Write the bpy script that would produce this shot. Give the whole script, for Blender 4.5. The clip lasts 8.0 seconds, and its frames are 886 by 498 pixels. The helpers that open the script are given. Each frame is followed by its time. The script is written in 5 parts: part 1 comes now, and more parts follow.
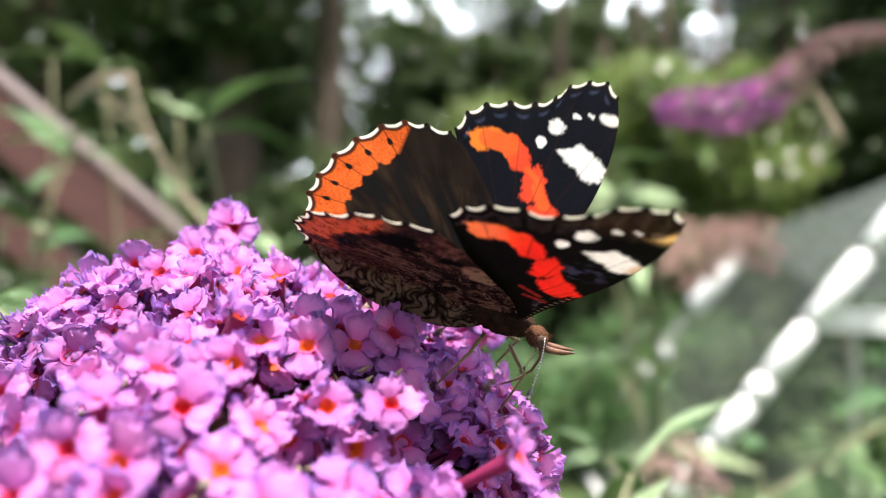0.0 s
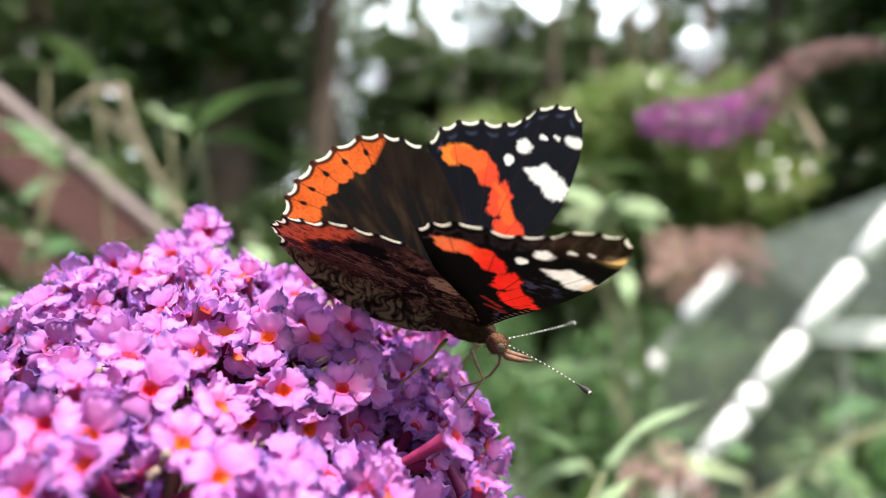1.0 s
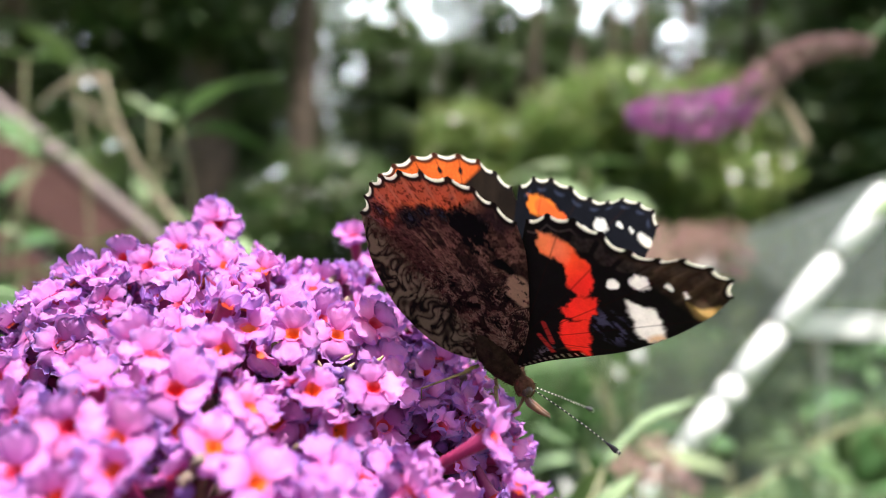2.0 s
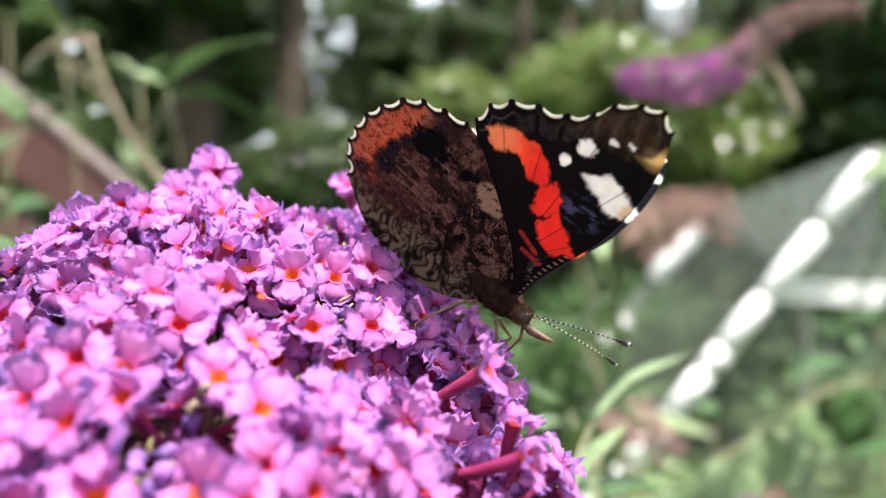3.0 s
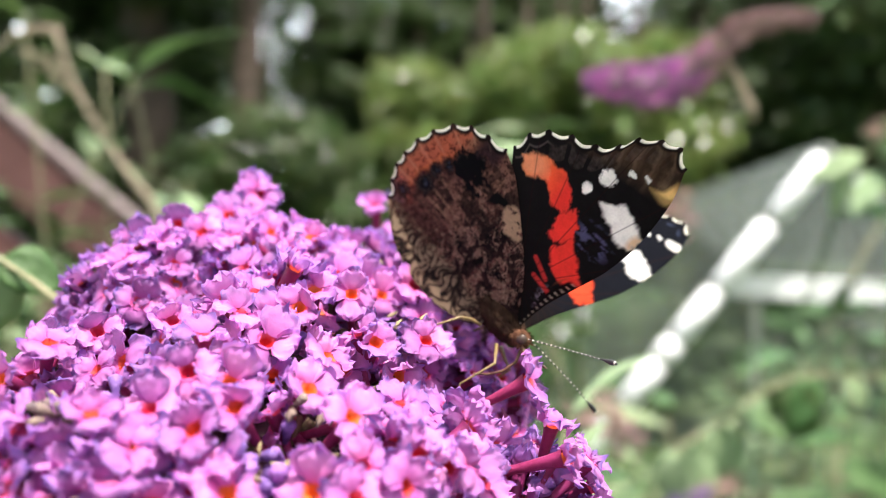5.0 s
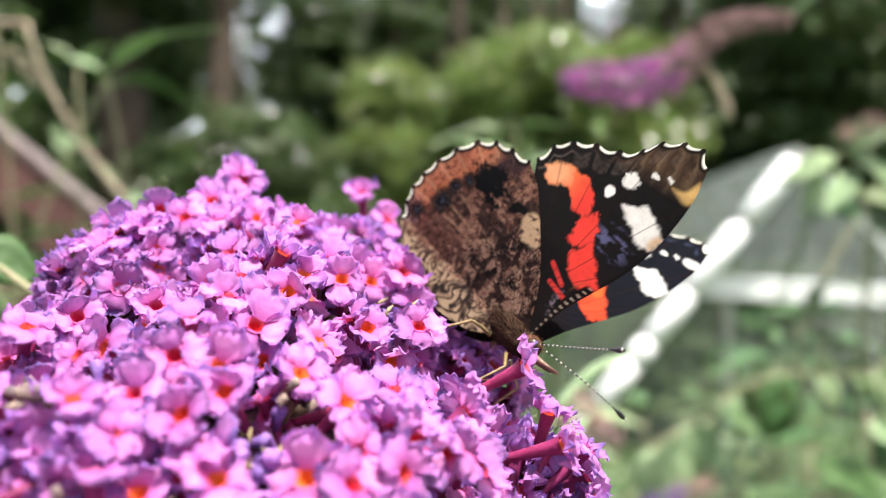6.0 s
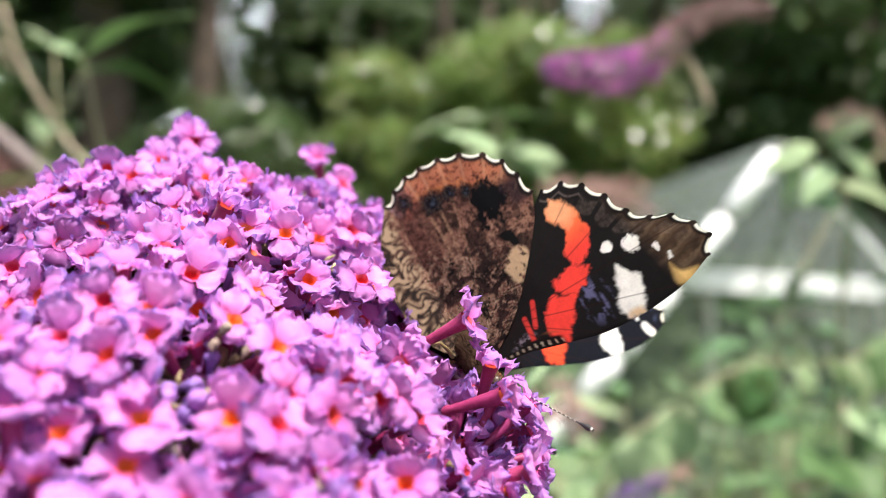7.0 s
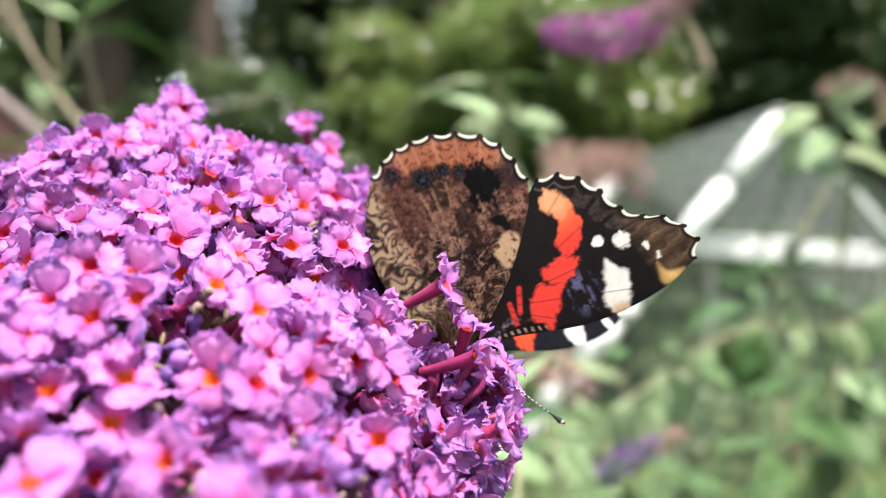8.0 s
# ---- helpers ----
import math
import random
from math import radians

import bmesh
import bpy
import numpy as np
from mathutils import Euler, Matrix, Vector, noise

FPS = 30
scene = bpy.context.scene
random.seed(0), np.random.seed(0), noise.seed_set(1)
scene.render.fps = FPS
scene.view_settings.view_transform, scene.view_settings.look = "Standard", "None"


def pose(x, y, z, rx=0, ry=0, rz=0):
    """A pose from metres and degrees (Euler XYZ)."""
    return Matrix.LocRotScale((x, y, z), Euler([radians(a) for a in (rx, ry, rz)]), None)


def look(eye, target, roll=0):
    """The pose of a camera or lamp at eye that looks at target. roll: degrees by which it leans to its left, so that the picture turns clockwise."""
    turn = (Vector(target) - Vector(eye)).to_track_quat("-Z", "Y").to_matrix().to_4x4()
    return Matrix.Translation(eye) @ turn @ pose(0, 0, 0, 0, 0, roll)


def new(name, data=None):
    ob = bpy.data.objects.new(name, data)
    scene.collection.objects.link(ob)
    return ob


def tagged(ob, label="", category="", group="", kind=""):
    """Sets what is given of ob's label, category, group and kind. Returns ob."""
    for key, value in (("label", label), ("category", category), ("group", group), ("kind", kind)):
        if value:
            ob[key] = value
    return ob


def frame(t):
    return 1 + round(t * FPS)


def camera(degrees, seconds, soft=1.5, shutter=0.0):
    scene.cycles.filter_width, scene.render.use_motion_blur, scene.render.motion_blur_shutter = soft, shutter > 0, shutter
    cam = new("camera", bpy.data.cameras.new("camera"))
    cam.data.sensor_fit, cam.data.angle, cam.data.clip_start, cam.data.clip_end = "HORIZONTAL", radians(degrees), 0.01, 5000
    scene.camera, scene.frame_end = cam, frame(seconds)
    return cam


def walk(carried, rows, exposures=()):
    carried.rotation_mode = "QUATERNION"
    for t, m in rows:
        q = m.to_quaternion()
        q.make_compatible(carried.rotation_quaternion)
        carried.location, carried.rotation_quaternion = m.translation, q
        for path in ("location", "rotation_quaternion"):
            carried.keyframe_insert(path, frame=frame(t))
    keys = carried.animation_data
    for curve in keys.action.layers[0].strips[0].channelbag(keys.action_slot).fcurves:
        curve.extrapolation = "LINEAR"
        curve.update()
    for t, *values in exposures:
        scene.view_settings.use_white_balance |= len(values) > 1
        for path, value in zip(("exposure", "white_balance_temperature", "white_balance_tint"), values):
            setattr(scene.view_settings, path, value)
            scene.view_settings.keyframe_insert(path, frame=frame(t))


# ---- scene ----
cam = camera(56.4, 8.0, soft=0.7)
METRES, EYE, TILT, LEAN, TURN = 0.072, 1.3, 0.0, 0.0, 0.0
ROWS = [
    (0.0, 0.0, 0.0, 0.0, 0.0, -0.0, -0.0),
    (0.5, 0.0015, -0.0562, -0.024, -0.73, 1.4, 0.21),
    (1.0, 0.0705, -0.1151, -0.0193, -0.4, 0.83, -0.03),
    (2.3, -0.0195, -0.0587, -0.0178, -2.22, -0.09, -0.12),
    (2.5, -0.0187, -0.0605, -0.0475, -2.38, -0.68, -0.12),
    (3.0, -0.0192, -0.0936, -0.0561, -2.52, -1.9, -0.27),
    (3.5, -0.0731, -0.2089, -0.0086, -2.49, -2.1, -0.27),
    (4.0, -0.1273, -0.2491, 0.041, -3.28, -2.36, -0.58),
    (4.5, -0.1466, -0.2606, 0.0296, -4.24, -2.42, -0.84),
    (5.0, -0.1776, -0.2528, 0.0047, -5.58, -2.49, -0.92),
    (6.3, -0.2033, -0.2112, -0.0606, -7.38, -2.35, -1.1),
    (6.5, -0.1198, -0.2276, -0.1191, -7.23, -2.38, -0.97),
    (7.0, -0.1333, -0.2186, -0.0918, -8.26, -2.78, -1.29),
    (7.5, -0.0722, -0.2315, -0.1197, -8.41, -3.1, -1.92),
    (8.0, -0.101, -0.2641, -0.0843, -8.13, -5.26, -1.42),
]
walk(cam, [(t, pose(0, 0, EYE, TILT, LEAN, TURN) @ pose(METRES * x, METRES * y, METRES * z, 90 + pitch, roll, yaw)) for t, x, y, z, yaw, pitch, roll in ROWS])

cam.data.dof.use_dof = True
cam.data.dof.focus_distance = 0.095
cam.data.dof.aperture_fstop = 15.0
MM = 0.001

# ---- sky, sun ----
SUN = Vector((0.13, -0.22, 0.95)).normalized()
world = bpy.data.worlds.new("sky")
world.use_nodes = True
scene.world = world
wn = world.node_tree
sky = wn.nodes.new("ShaderNodeTexSky")
sky.sky_type, sky.sun_disc = "NISHITA", False
sky.air_density, sky.dust_density, sky.ozone_density = 1.0, 6.0, 0.6
sky.sun_elevation = math.asin(SUN.z)
sky.sun_rotation = math.atan2(SUN.x, SUN.y)
wn.links.new(sky.outputs[0], wn.nodes["Background"].inputs[0])
wn.nodes["Background"].inputs[1].default_value = 0.13
sun = new("sun", bpy.data.lights.new("sun", "SUN"))
sun.data.energy, sun.data.angle, sun.data.color = 5.0, radians(0.53), (1.0, 0.95, 0.88)
sun.matrix_world = look((0, 0, 20), Vector((0, 0, 20)) - SUN)
scene.view_settings.exposure = 1.02


# ---- materials ----
def material(name, colors, scale=40.0, rough=0.6, bump=0.15, fine=6.0, glow=0.0, metal=0.0, vary=0.0, attribute="", spec=0.4, detail=4.0):
    """Colour from two tones mixed by noise of a real-world scale, or from a pigment attribute; glow: share of light let through."""
    m = bpy.data.materials.new(name)
    m.use_nodes = True
    n, link = m.node_tree.nodes, m.node_tree.links.new
    p = n["Principled BSDF"]
    p.inputs["Roughness"].default_value, p.inputs["Metallic"].default_value = rough, metal
    p.inputs["Specular IOR Level"].default_value = spec
    co = n.new("ShaderNodeTexCoord").outputs["Object"]
    big, small = n.new("ShaderNodeTexNoise"), n.new("ShaderNodeTexNoise")
    for t, sc in ((big, scale), (small, scale * fine)):
        t.inputs["Scale"].default_value, t.inputs["Detail"].default_value = sc, detail
        link(co, t.inputs["Vector"])
    ramp = n.new("ShaderNodeValToRGB")
    ramp.color_ramp.elements[0].position, ramp.color_ramp.elements[1].position = 0.3, 0.7
    for e, c in zip(ramp.color_ramp.elements, colors):
        e.color = (*c, 1)
    mixed = n.new("ShaderNodeMath")
    mixed.operation = "MULTIPLY_ADD"
    mixed.inputs[1].default_value = 0.35
    link(small.outputs["Fac"], mixed.inputs[0])
    part_big = n.new("ShaderNodeMath")
    part_big.operation = "MULTIPLY"
    part_big.inputs[1].default_value = 0.65
    link(big.outputs["Fac"], part_big.inputs[0])
    link(part_big.outputs[0], mixed.inputs[2])
    link(mixed.outputs[0], ramp.inputs["Fac"])
    color = ramp.outputs["Color"]
    if attribute:
        a = n.new("ShaderNodeAttribute")
        a.attribute_name = attribute
        mul = n.new("ShaderNodeMix")
        mul.data_type, mul.blend_type = "RGBA", "MULTIPLY"
        mul.inputs["Factor"].default_value = 1.0
        link(a.outputs["Color"], mul.inputs["A"])
        link(color, mul.inputs["B"])
        color = mul.outputs["Result"]
    if vary:
        info = n.new("ShaderNodeObjectInfo")
        geo = n.new("ShaderNodeNewGeometry")
        add = n.new("ShaderNodeMath")
        link(info.outputs["Random"], add.inputs[0])
        link(geo.outputs["Random Per Island"], add.inputs[1])
        fr = n.new("ShaderNodeMath")
        fr.operation = "FRACT"
        link(add.outputs[0], fr.inputs[0])
        hsv = n.new("ShaderNodeHueSaturation")
        for sock, lo, hi in (("Hue", 0.5 - 0.03 * vary, 0.5 + 0.03 * vary), ("Value", 1 - 0.3 * vary, 1 + 0.3 * vary)):
            r = n.new("ShaderNodeMapRange")
            r.inputs["To Min"].default_value, r.inputs["To Max"].default_value = lo, hi
            link(fr.outputs[0], r.inputs["Value"])
            link(r.outputs[0], hsv.inputs[sock])
        link(color, hsv.inputs["Color"])
        color = hsv.outputs["Color"]
    link(color, p.inputs["Base Color"])
    if bump:
        b = n.new("ShaderNodeBump")
        b.inputs["Strength"].default_value, b.inputs["Distance"].default_value = bump, 0.3 / scale
        link(small.outputs["Fac"], b.inputs["Height"])
        link(b.outputs[0], p.inputs["Normal"])
    if glow:
        tr, mix = n.new("ShaderNodeBsdfTranslucent"), n.new("ShaderNodeMixShader")
        link(color, tr.inputs["Color"])
        mix.inputs[0].default_value = glow
        link(p.outputs[0], mix.inputs[1])
        link(tr.outputs[0], mix.inputs[2])
        link(mix.outputs[0], n["Material Output"].inputs["Surface"])
    return m


PETAL = material("petal", ((0.86, 0.84, 0.88), (1.0, 1.0, 1.0)), 420, 0.6, 0.22, 3, 0.36, vary=0.95, attribute="pigment", spec=0.2)
TUBE = material("floret_tube", ((0.16, 0.010, 0.055), (0.30, 0.03, 0.13)), 400, 0.5, 0.2, 5, 0.15, vary=0.5)
CALYX = material("calyx", ((0.05, 0.03, 0.025), (0.17, 0.13, 0.06)), 500, 0.8, 0.4, 4, vary=0.8)
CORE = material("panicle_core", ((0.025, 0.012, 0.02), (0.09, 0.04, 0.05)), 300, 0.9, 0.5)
WITHERED = material("withered_floret", ((0.09, 0.06, 0.10), (0.30, 0.22, 0.14)), 300, 0.8, 0.4, vary=0.8)
HUSK = material("seed_husk", ((0.13, 0.09, 0.04), (0.42, 0.34, 0.20)), 500, 0.8, 0.4, vary=0.6)
BUD = material("bud", ((0.10, 0.05, 0.22), (0.30, 0.14, 0.42)), 400, 0.6, 0.3, vary=0.6)
WING = material("wing_scales", ((0.8, 0.8, 0.8), (1.1, 1.1, 1.1)), 700, 0.8, 0.06, 5, 0.48, attribute="pigment", spec=0.06)
HEADFUR = material("head_fur", ((0.03, 0.014, 0.009), (0.15, 0.07, 0.04)), 1300, 0.95, 0.7, 3, spec=0.05)
FUR = material("body_fur", ((0.012, 0.007, 0.005), (0.055, 0.03, 0.019)), 900, 0.95, 0.7, 3, spec=0.05)
CHITIN = material("chitin", ((0.08, 0.035, 0.022), (0.24, 0.12, 0.07)), 900, 0.4, 0.2)
LEGMAT = material("leg_skin", ((0.08, 0.05, 0.025), (0.34, 0.24, 0.10)), 700, 0.45, 0.2)
EYEMAT = material("eye_facets", ((0.04, 0.025, 0.02), (0.09, 0.06, 0.04)), 4000, 0.25, 0.2)
BLACK = material("black_scales", ((0.012, 0.011, 0.012), (0.03, 0.028, 0.03)), 900, 0.6, 0.3)
PALE = material("pale_scales", ((0.62, 0.58, 0.46), (0.85, 0.82, 0.7)), 900, 0.6, 0.2)
LEAF = material("leaf", ((0.045, 0.10, 0.028), (0.10, 0.19, 0.06)), 60, 0.55, 0.25, 5, 0.3, vary=0.8)
LEAF_PALE = material("leaf_pale", ((0.20, 0.29, 0.14), (0.34, 0.43, 0.24)), 60, 0.6, 0.25, 5, 0.3, vary=0.6)
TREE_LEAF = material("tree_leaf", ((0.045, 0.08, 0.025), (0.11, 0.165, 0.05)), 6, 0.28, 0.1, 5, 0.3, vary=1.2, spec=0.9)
# copies of the tree leaf with shade or sunlight put into their colour
TREE_SHADE = material("tree_leaf_shade", ((0.026, 0.048, 0.017), (0.07, 0.10, 0.034)), 6, 0.5, 0.1, 5, 0.2, vary=1.0, spec=0.3)
TREE_SUN = material("tree_leaf_sun", ((0.10, 0.16, 0.04), (0.23, 0.29, 0.09)), 6, 0.3, 0.1, 5, 0.4, vary=1.0, spec=0.8)
BARK = material("bark", ((0.045, 0.032, 0.024), (0.13, 0.095, 0.07)), 9, 0.9, 0.9, 6)
STEM = material("stem", ((0.15, 0.17, 0.08), (0.30, 0.27, 0.16)), 80, 0.7, 0.3)
TWIG = material("dry_twig", ((0.24, 0.19, 0.13), (0.42, 0.35, 0.26)), 80, 0.8, 0.4)
SPENT = material("spent_floret", ((0.26, 0.15, 0.13), (0.48, 0.33, 0.29)), 90, 0.8, 0.3, vary=0.8)
FAR_PETAL = material("far_petal", ((0.35, 0.075, 0.33), (0.58, 0.22, 0.53)), 90, 0.6, 0.2, glow=0.25, vary=0.8)
FADED = material("faded_petal", ((0.24, 0.14, 0.15), (0.46, 0.29, 0.29)), 90, 0.7, 0.2, glow=0.2, vary=0.8)
RAIL = material("painted_timber", ((0.085, 0.033, 0.030), (0.145, 0.064, 0.058)), 12, 0.7, 0.4, 8)
# lighter timber tone that stands for sun on the rail's upper edge
RAIL_LIT = material("sunlit_edge_timber", ((0.11, 0.08, 0.075), (0.19, 0.15, 0.14)), 14, 0.8, 0.4, 8)
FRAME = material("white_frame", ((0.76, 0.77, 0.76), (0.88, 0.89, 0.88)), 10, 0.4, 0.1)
DULL_FRAME = material("grey_frame", ((0.16, 0.18, 0.15), (0.28, 0.30, 0.26)), 10, 0.55, 0.2)
GRASS = material("grass", ((0.03, 0.06, 0.015), (0.09, 0.13, 0.04)), 3, 0.9, 0.6, 12)
GLASS = material("dusty_glass", ((0.36, 0.43, 0.38), (0.52, 0.58, 0.53)), 6, 0.25, 0.05, 6, 0.5)

n, link = GLASS.node_tree.nodes, GLASS.node_tree.links.new
clear, veil = n.new("ShaderNodeBsdfTransparent"), n.new("ShaderNodeMixShader")
veil.inputs[0].default_value = 0.92
link(n["Mix Shader"].outputs[0], veil.inputs[1])
link(clear.outputs[0], veil.inputs[2])
link(veil.outputs[0], n["Material Output"].inputs["Surface"])


def link_mesh(name, bm, mats, parent=None, label="", smooth=True):
    me = bpy.data.meshes.new(name)
    bm.to_mesh(me)
    bm.free()
    return link_data(name, me, mats, parent, label, smooth)


def link_data(name, me, mats, parent=None, label="", smooth=True):
    if not me.materials:
        for m in mats if isinstance(mats, (list, tuple)) else (mats,):
            me.materials.append(m)
        if smooth:
            me.polygons.foreach_set("use_smooth", [True] * len(me.polygons))
    ob = new(name, me)
    if parent:
        ob.parent = parent
    return tagged(ob, label)


def part(name, bm, mats, parent, label="", smooth=True):
    return link_mesh(name, bm, mats, parent, label, smooth)


def ball(bm, center, radii, turn=None, seg=16, rings=10):
    m = Matrix.Translation(center) @ (turn or Matrix()) @ Matrix.Diagonal((*radii, 1))
    bmesh.ops.create_uvsphere(bm, u_segments=seg, v_segments=rings, radius=1, matrix=m)


def box(bm, lo, hi, m=Matrix()):
    c, d = (Vector(lo) + Vector(hi)) / 2, Vector(hi) - Vector(lo)
    return bmesh.ops.create_cube(bm, size=1, matrix=m @ Matrix.Translation(c) @ Matrix.Diagonal((*d, 1)))["verts"]


def tube(bm, pts, radii, seg=8, mats=None, caps=True):
    """A tapered tube through pts."""
    pts, rings, side = [Vector(p) for p in pts], [], None
    for i, p in enumerate(pts):
        d = (pts[min(i + 1, len(pts) - 1)] - pts[max(i - 1, 0)]).normalized()
        side = (side - d * side.dot(d)).normalized() if side and (side - d * side.dot(d)).length > 1e-6 else d.orthogonal().normalized()
        up = d.cross(side)
        r = radii[i] if isinstance(radii, (list, tuple)) else radii
        rings.append([bm.verts.new(p + r * (side * math.cos(a) + up * math.sin(a))) for a in (2 * math.pi * k / seg for k in range(seg))])
    for i in range(len(rings) - 1):
        for k in range(seg):
            f = bm.faces.new((rings[i][k], rings[i][(k + 1) % seg], rings[i + 1][(k + 1) % seg], rings[i + 1][k]))
            if mats:
                f.material_index = mats[i]
    if caps:
        bm.faces.new(rings[0][::-1])
        bm.faces.new(rings[-1])
    return rings


def arc(a, b, sag, n=8):
    """Points from a to b along a parabola that is lifted by the vector sag in its middle."""
    a, b, sag = Vector(a), Vector(b), Vector(sag)
    return [a.lerp(b, t) + sag * 4 * t * (1 - t) for t in (i / (n - 1) for i in range(n))]


def aim(d, spin=0.0):
    """A turn that takes +z to d."""
    return Vector(d).to_track_quat("Z", "Y").to_matrix().to_4x4() @ Matrix.Rotation(spin, 4, "Z")


rnd = random.Random(7)

# ---- ground ----
bm = bmesh.new()
bmesh.ops.create_grid(bm, x_segments=40, y_segments=40, size=150)
for v in bm.verts:
    v.co.z = 0.04 * noise.noise(v.co * 0.2)
tagged(link_mesh("ground", bm, GRASS), "rough green lawn reaching the horizon", "ground", kind="structure")


# ---- trees behind ----
def leaf_cloud(blobs, count, size, rng):
    """Two-faced folded leaves scattered through ellipsoids (center, radii), denser at their skins."""
    verts, faces = [], []
    weights = [r[0] * r[2] for _, r in blobs]
    for _ in range(count):
        c, r = rng.choices(blobs, weights)[0]
        d = Vector((rng.gauss(0, 1), rng.gauss(0, 1), rng.gauss(0, 1))).normalized()
        far = rng.uniform(0.25, 1.0) ** 0.5 * (1 + 0.25 * noise.noise(d * 2.5 + Vector(c)))
        p = Vector(c) + Vector((d.x * r[0], d.y * r[1], d.z * r[2])) * far
        t = Euler((rng.uniform(-0.9, 0.9), rng.uniform(-0.9, 0.9), rng.uniform(0, 6.28))).to_matrix()
        l, w = size * rng.uniform(0.6, 1.2), size * rng.uniform(0.25, 0.42)
        k = len(verts)
        verts += [p + t @ Vector(q) for q in ((0, -l / 2, 0), (w, 0, 0.2 * w), (0, l / 2, -0.15 * l), (-w, 0, 0.2 * w))]
        faces += [(k, k + 1, k + 2), (k, k + 2, k + 3)]
    me = bpy.data.meshes.new("leaves")
    me.from_pydata(verts, [], faces)
    return me


def tree(x, y, height, girth, blobs, count, size, mat, label, seed, limbs=5):
    rng = random.Random(seed)
    t = tagged(new("tree"), label, "tree", "trees behind the garden")
    t.location = (x, y, 0)
    bm = bmesh.new()
    lean = Vector((rng.uniform(-0.3, 0.3), rng.uniform(-0.3, 0.3), 0))
    pts = arc((0, 0, -0.1), Vector((0, 0, height)) + lean, lean * 0.3, 9)
    tube(bm, pts, [girth * (1.25 - 1.0 * i / 8) for i in range(9)], 12)
    part("trunk", bm, BARK, t)
    for k in range(limbs):
        a = pts[3 + k % 5]
        c, r = rng.choice(blobs)
        bm = bmesh.new()
        tube(bm, arc(a, Vector(c) - Vector((0, 0, r[2] * 0.2)), (0, 0, 0.25), 7), [girth * 0.42 * (1 - 0.8 * i / 6) for i in range(7)], 7)
        part("limb", bm, BARK, t)
    link_data("crown", leaf_cloud(blobs, count, size, rng), mat, t, smooth=False)
    return t


def blob_set(rng, n, cx, cz, spread, tall, r0, r1):
    return [((cx + rng.uniform(-spread, spread), rng.uniform(-0.8, 0.8), cz + rng.uniform(-tall, tall)), (rng.uniform(r0, r1), rng.uniform(r0, r1), rng.uniform(r0, r1) * 0.7)) for _ in range(n)]


R = random.Random(21)
TREES = [
    # x, y, height, girth, crown centre height, spread, tall, blobs, leaves, lit (leaf colour: 0 plain, 1 as sunlit, 2
    # as shaded)
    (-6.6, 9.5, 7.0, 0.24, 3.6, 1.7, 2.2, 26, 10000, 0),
    (-4.3, 9.0, 6.5, 0.16, 3.3, 1.4, 2.2, 26, 6500, 0),
    (-1.95, 8.2, 7.0, 0.27, 4.2, 0.35, 1.6, 14, 6000, 2),
    (-2.6, 10.0, 7.0, 0.2, 3.2, 0.9, 2.0, 22, 9000, 2),
    (-2.5, 10.6, 7.0, 0.22, 3.2, 0.4, 1.9, 16, 7000, 2),
    (-1.34, 8.6, 7.0, 0.16, 5.4, 0.5, 0.6, 6, 2000, 0),
    (-0.95, 12.6, 7.0, 0.08, 3.4, 0.75, 2.0, 20, 600, 0),
    (-3.6, 11.5, 7.5, 0.20, 3.6, 1.3, 2.2, 22, 9000, 0),
    (-0.2, 13.5, 8.5, 0.10, 4.9, 1.2, 1.3, 18, 3300, 0),
    (1.5, 13.5, 6.0, 0.16, 2.9, 1.7, 1.6, 28, 10000, 0),
    (1.3, 14.5, 5.0, 0.12, 3.7, 1.3, 0.75, 18, 5200, 0),
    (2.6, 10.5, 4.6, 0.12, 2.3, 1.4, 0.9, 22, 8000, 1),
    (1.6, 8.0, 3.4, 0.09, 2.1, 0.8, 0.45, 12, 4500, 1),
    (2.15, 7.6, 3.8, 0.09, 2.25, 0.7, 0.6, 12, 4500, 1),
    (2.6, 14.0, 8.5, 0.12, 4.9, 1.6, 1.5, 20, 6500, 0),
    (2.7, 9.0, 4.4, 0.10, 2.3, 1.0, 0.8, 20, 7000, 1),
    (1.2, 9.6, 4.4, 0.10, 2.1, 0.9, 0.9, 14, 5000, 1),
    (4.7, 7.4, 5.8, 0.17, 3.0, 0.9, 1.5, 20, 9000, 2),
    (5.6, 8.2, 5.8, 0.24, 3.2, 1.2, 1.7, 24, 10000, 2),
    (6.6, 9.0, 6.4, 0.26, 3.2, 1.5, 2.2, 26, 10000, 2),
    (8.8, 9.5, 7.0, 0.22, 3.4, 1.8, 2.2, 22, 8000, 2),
    (-9.4, 9.5, 7.0, 0.22, 3.4, 1.8, 2.2, 20, 8000, 0),
    (5.4, 13.0, 8.0, 0.22, 4.2, 2.2, 2.4, 26, 8000, 0),
]
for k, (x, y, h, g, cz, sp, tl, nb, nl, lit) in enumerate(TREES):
    tree(x, y, h, g, blob_set(R, int(nb * 2.2), 0, cz, sp, tl, 0.26, 0.62), int(nl * 1.25), 0.15, (TREE_LEAF, TREE_SUN, TREE_SHADE)[lit],
         ("tall shaded tree with dark trunk and leaves", "garden tree with open crown, leaves coloured light for sunlight", "thick-trunked tree, leaves coloured dark for shade")[lit], 100 + k)

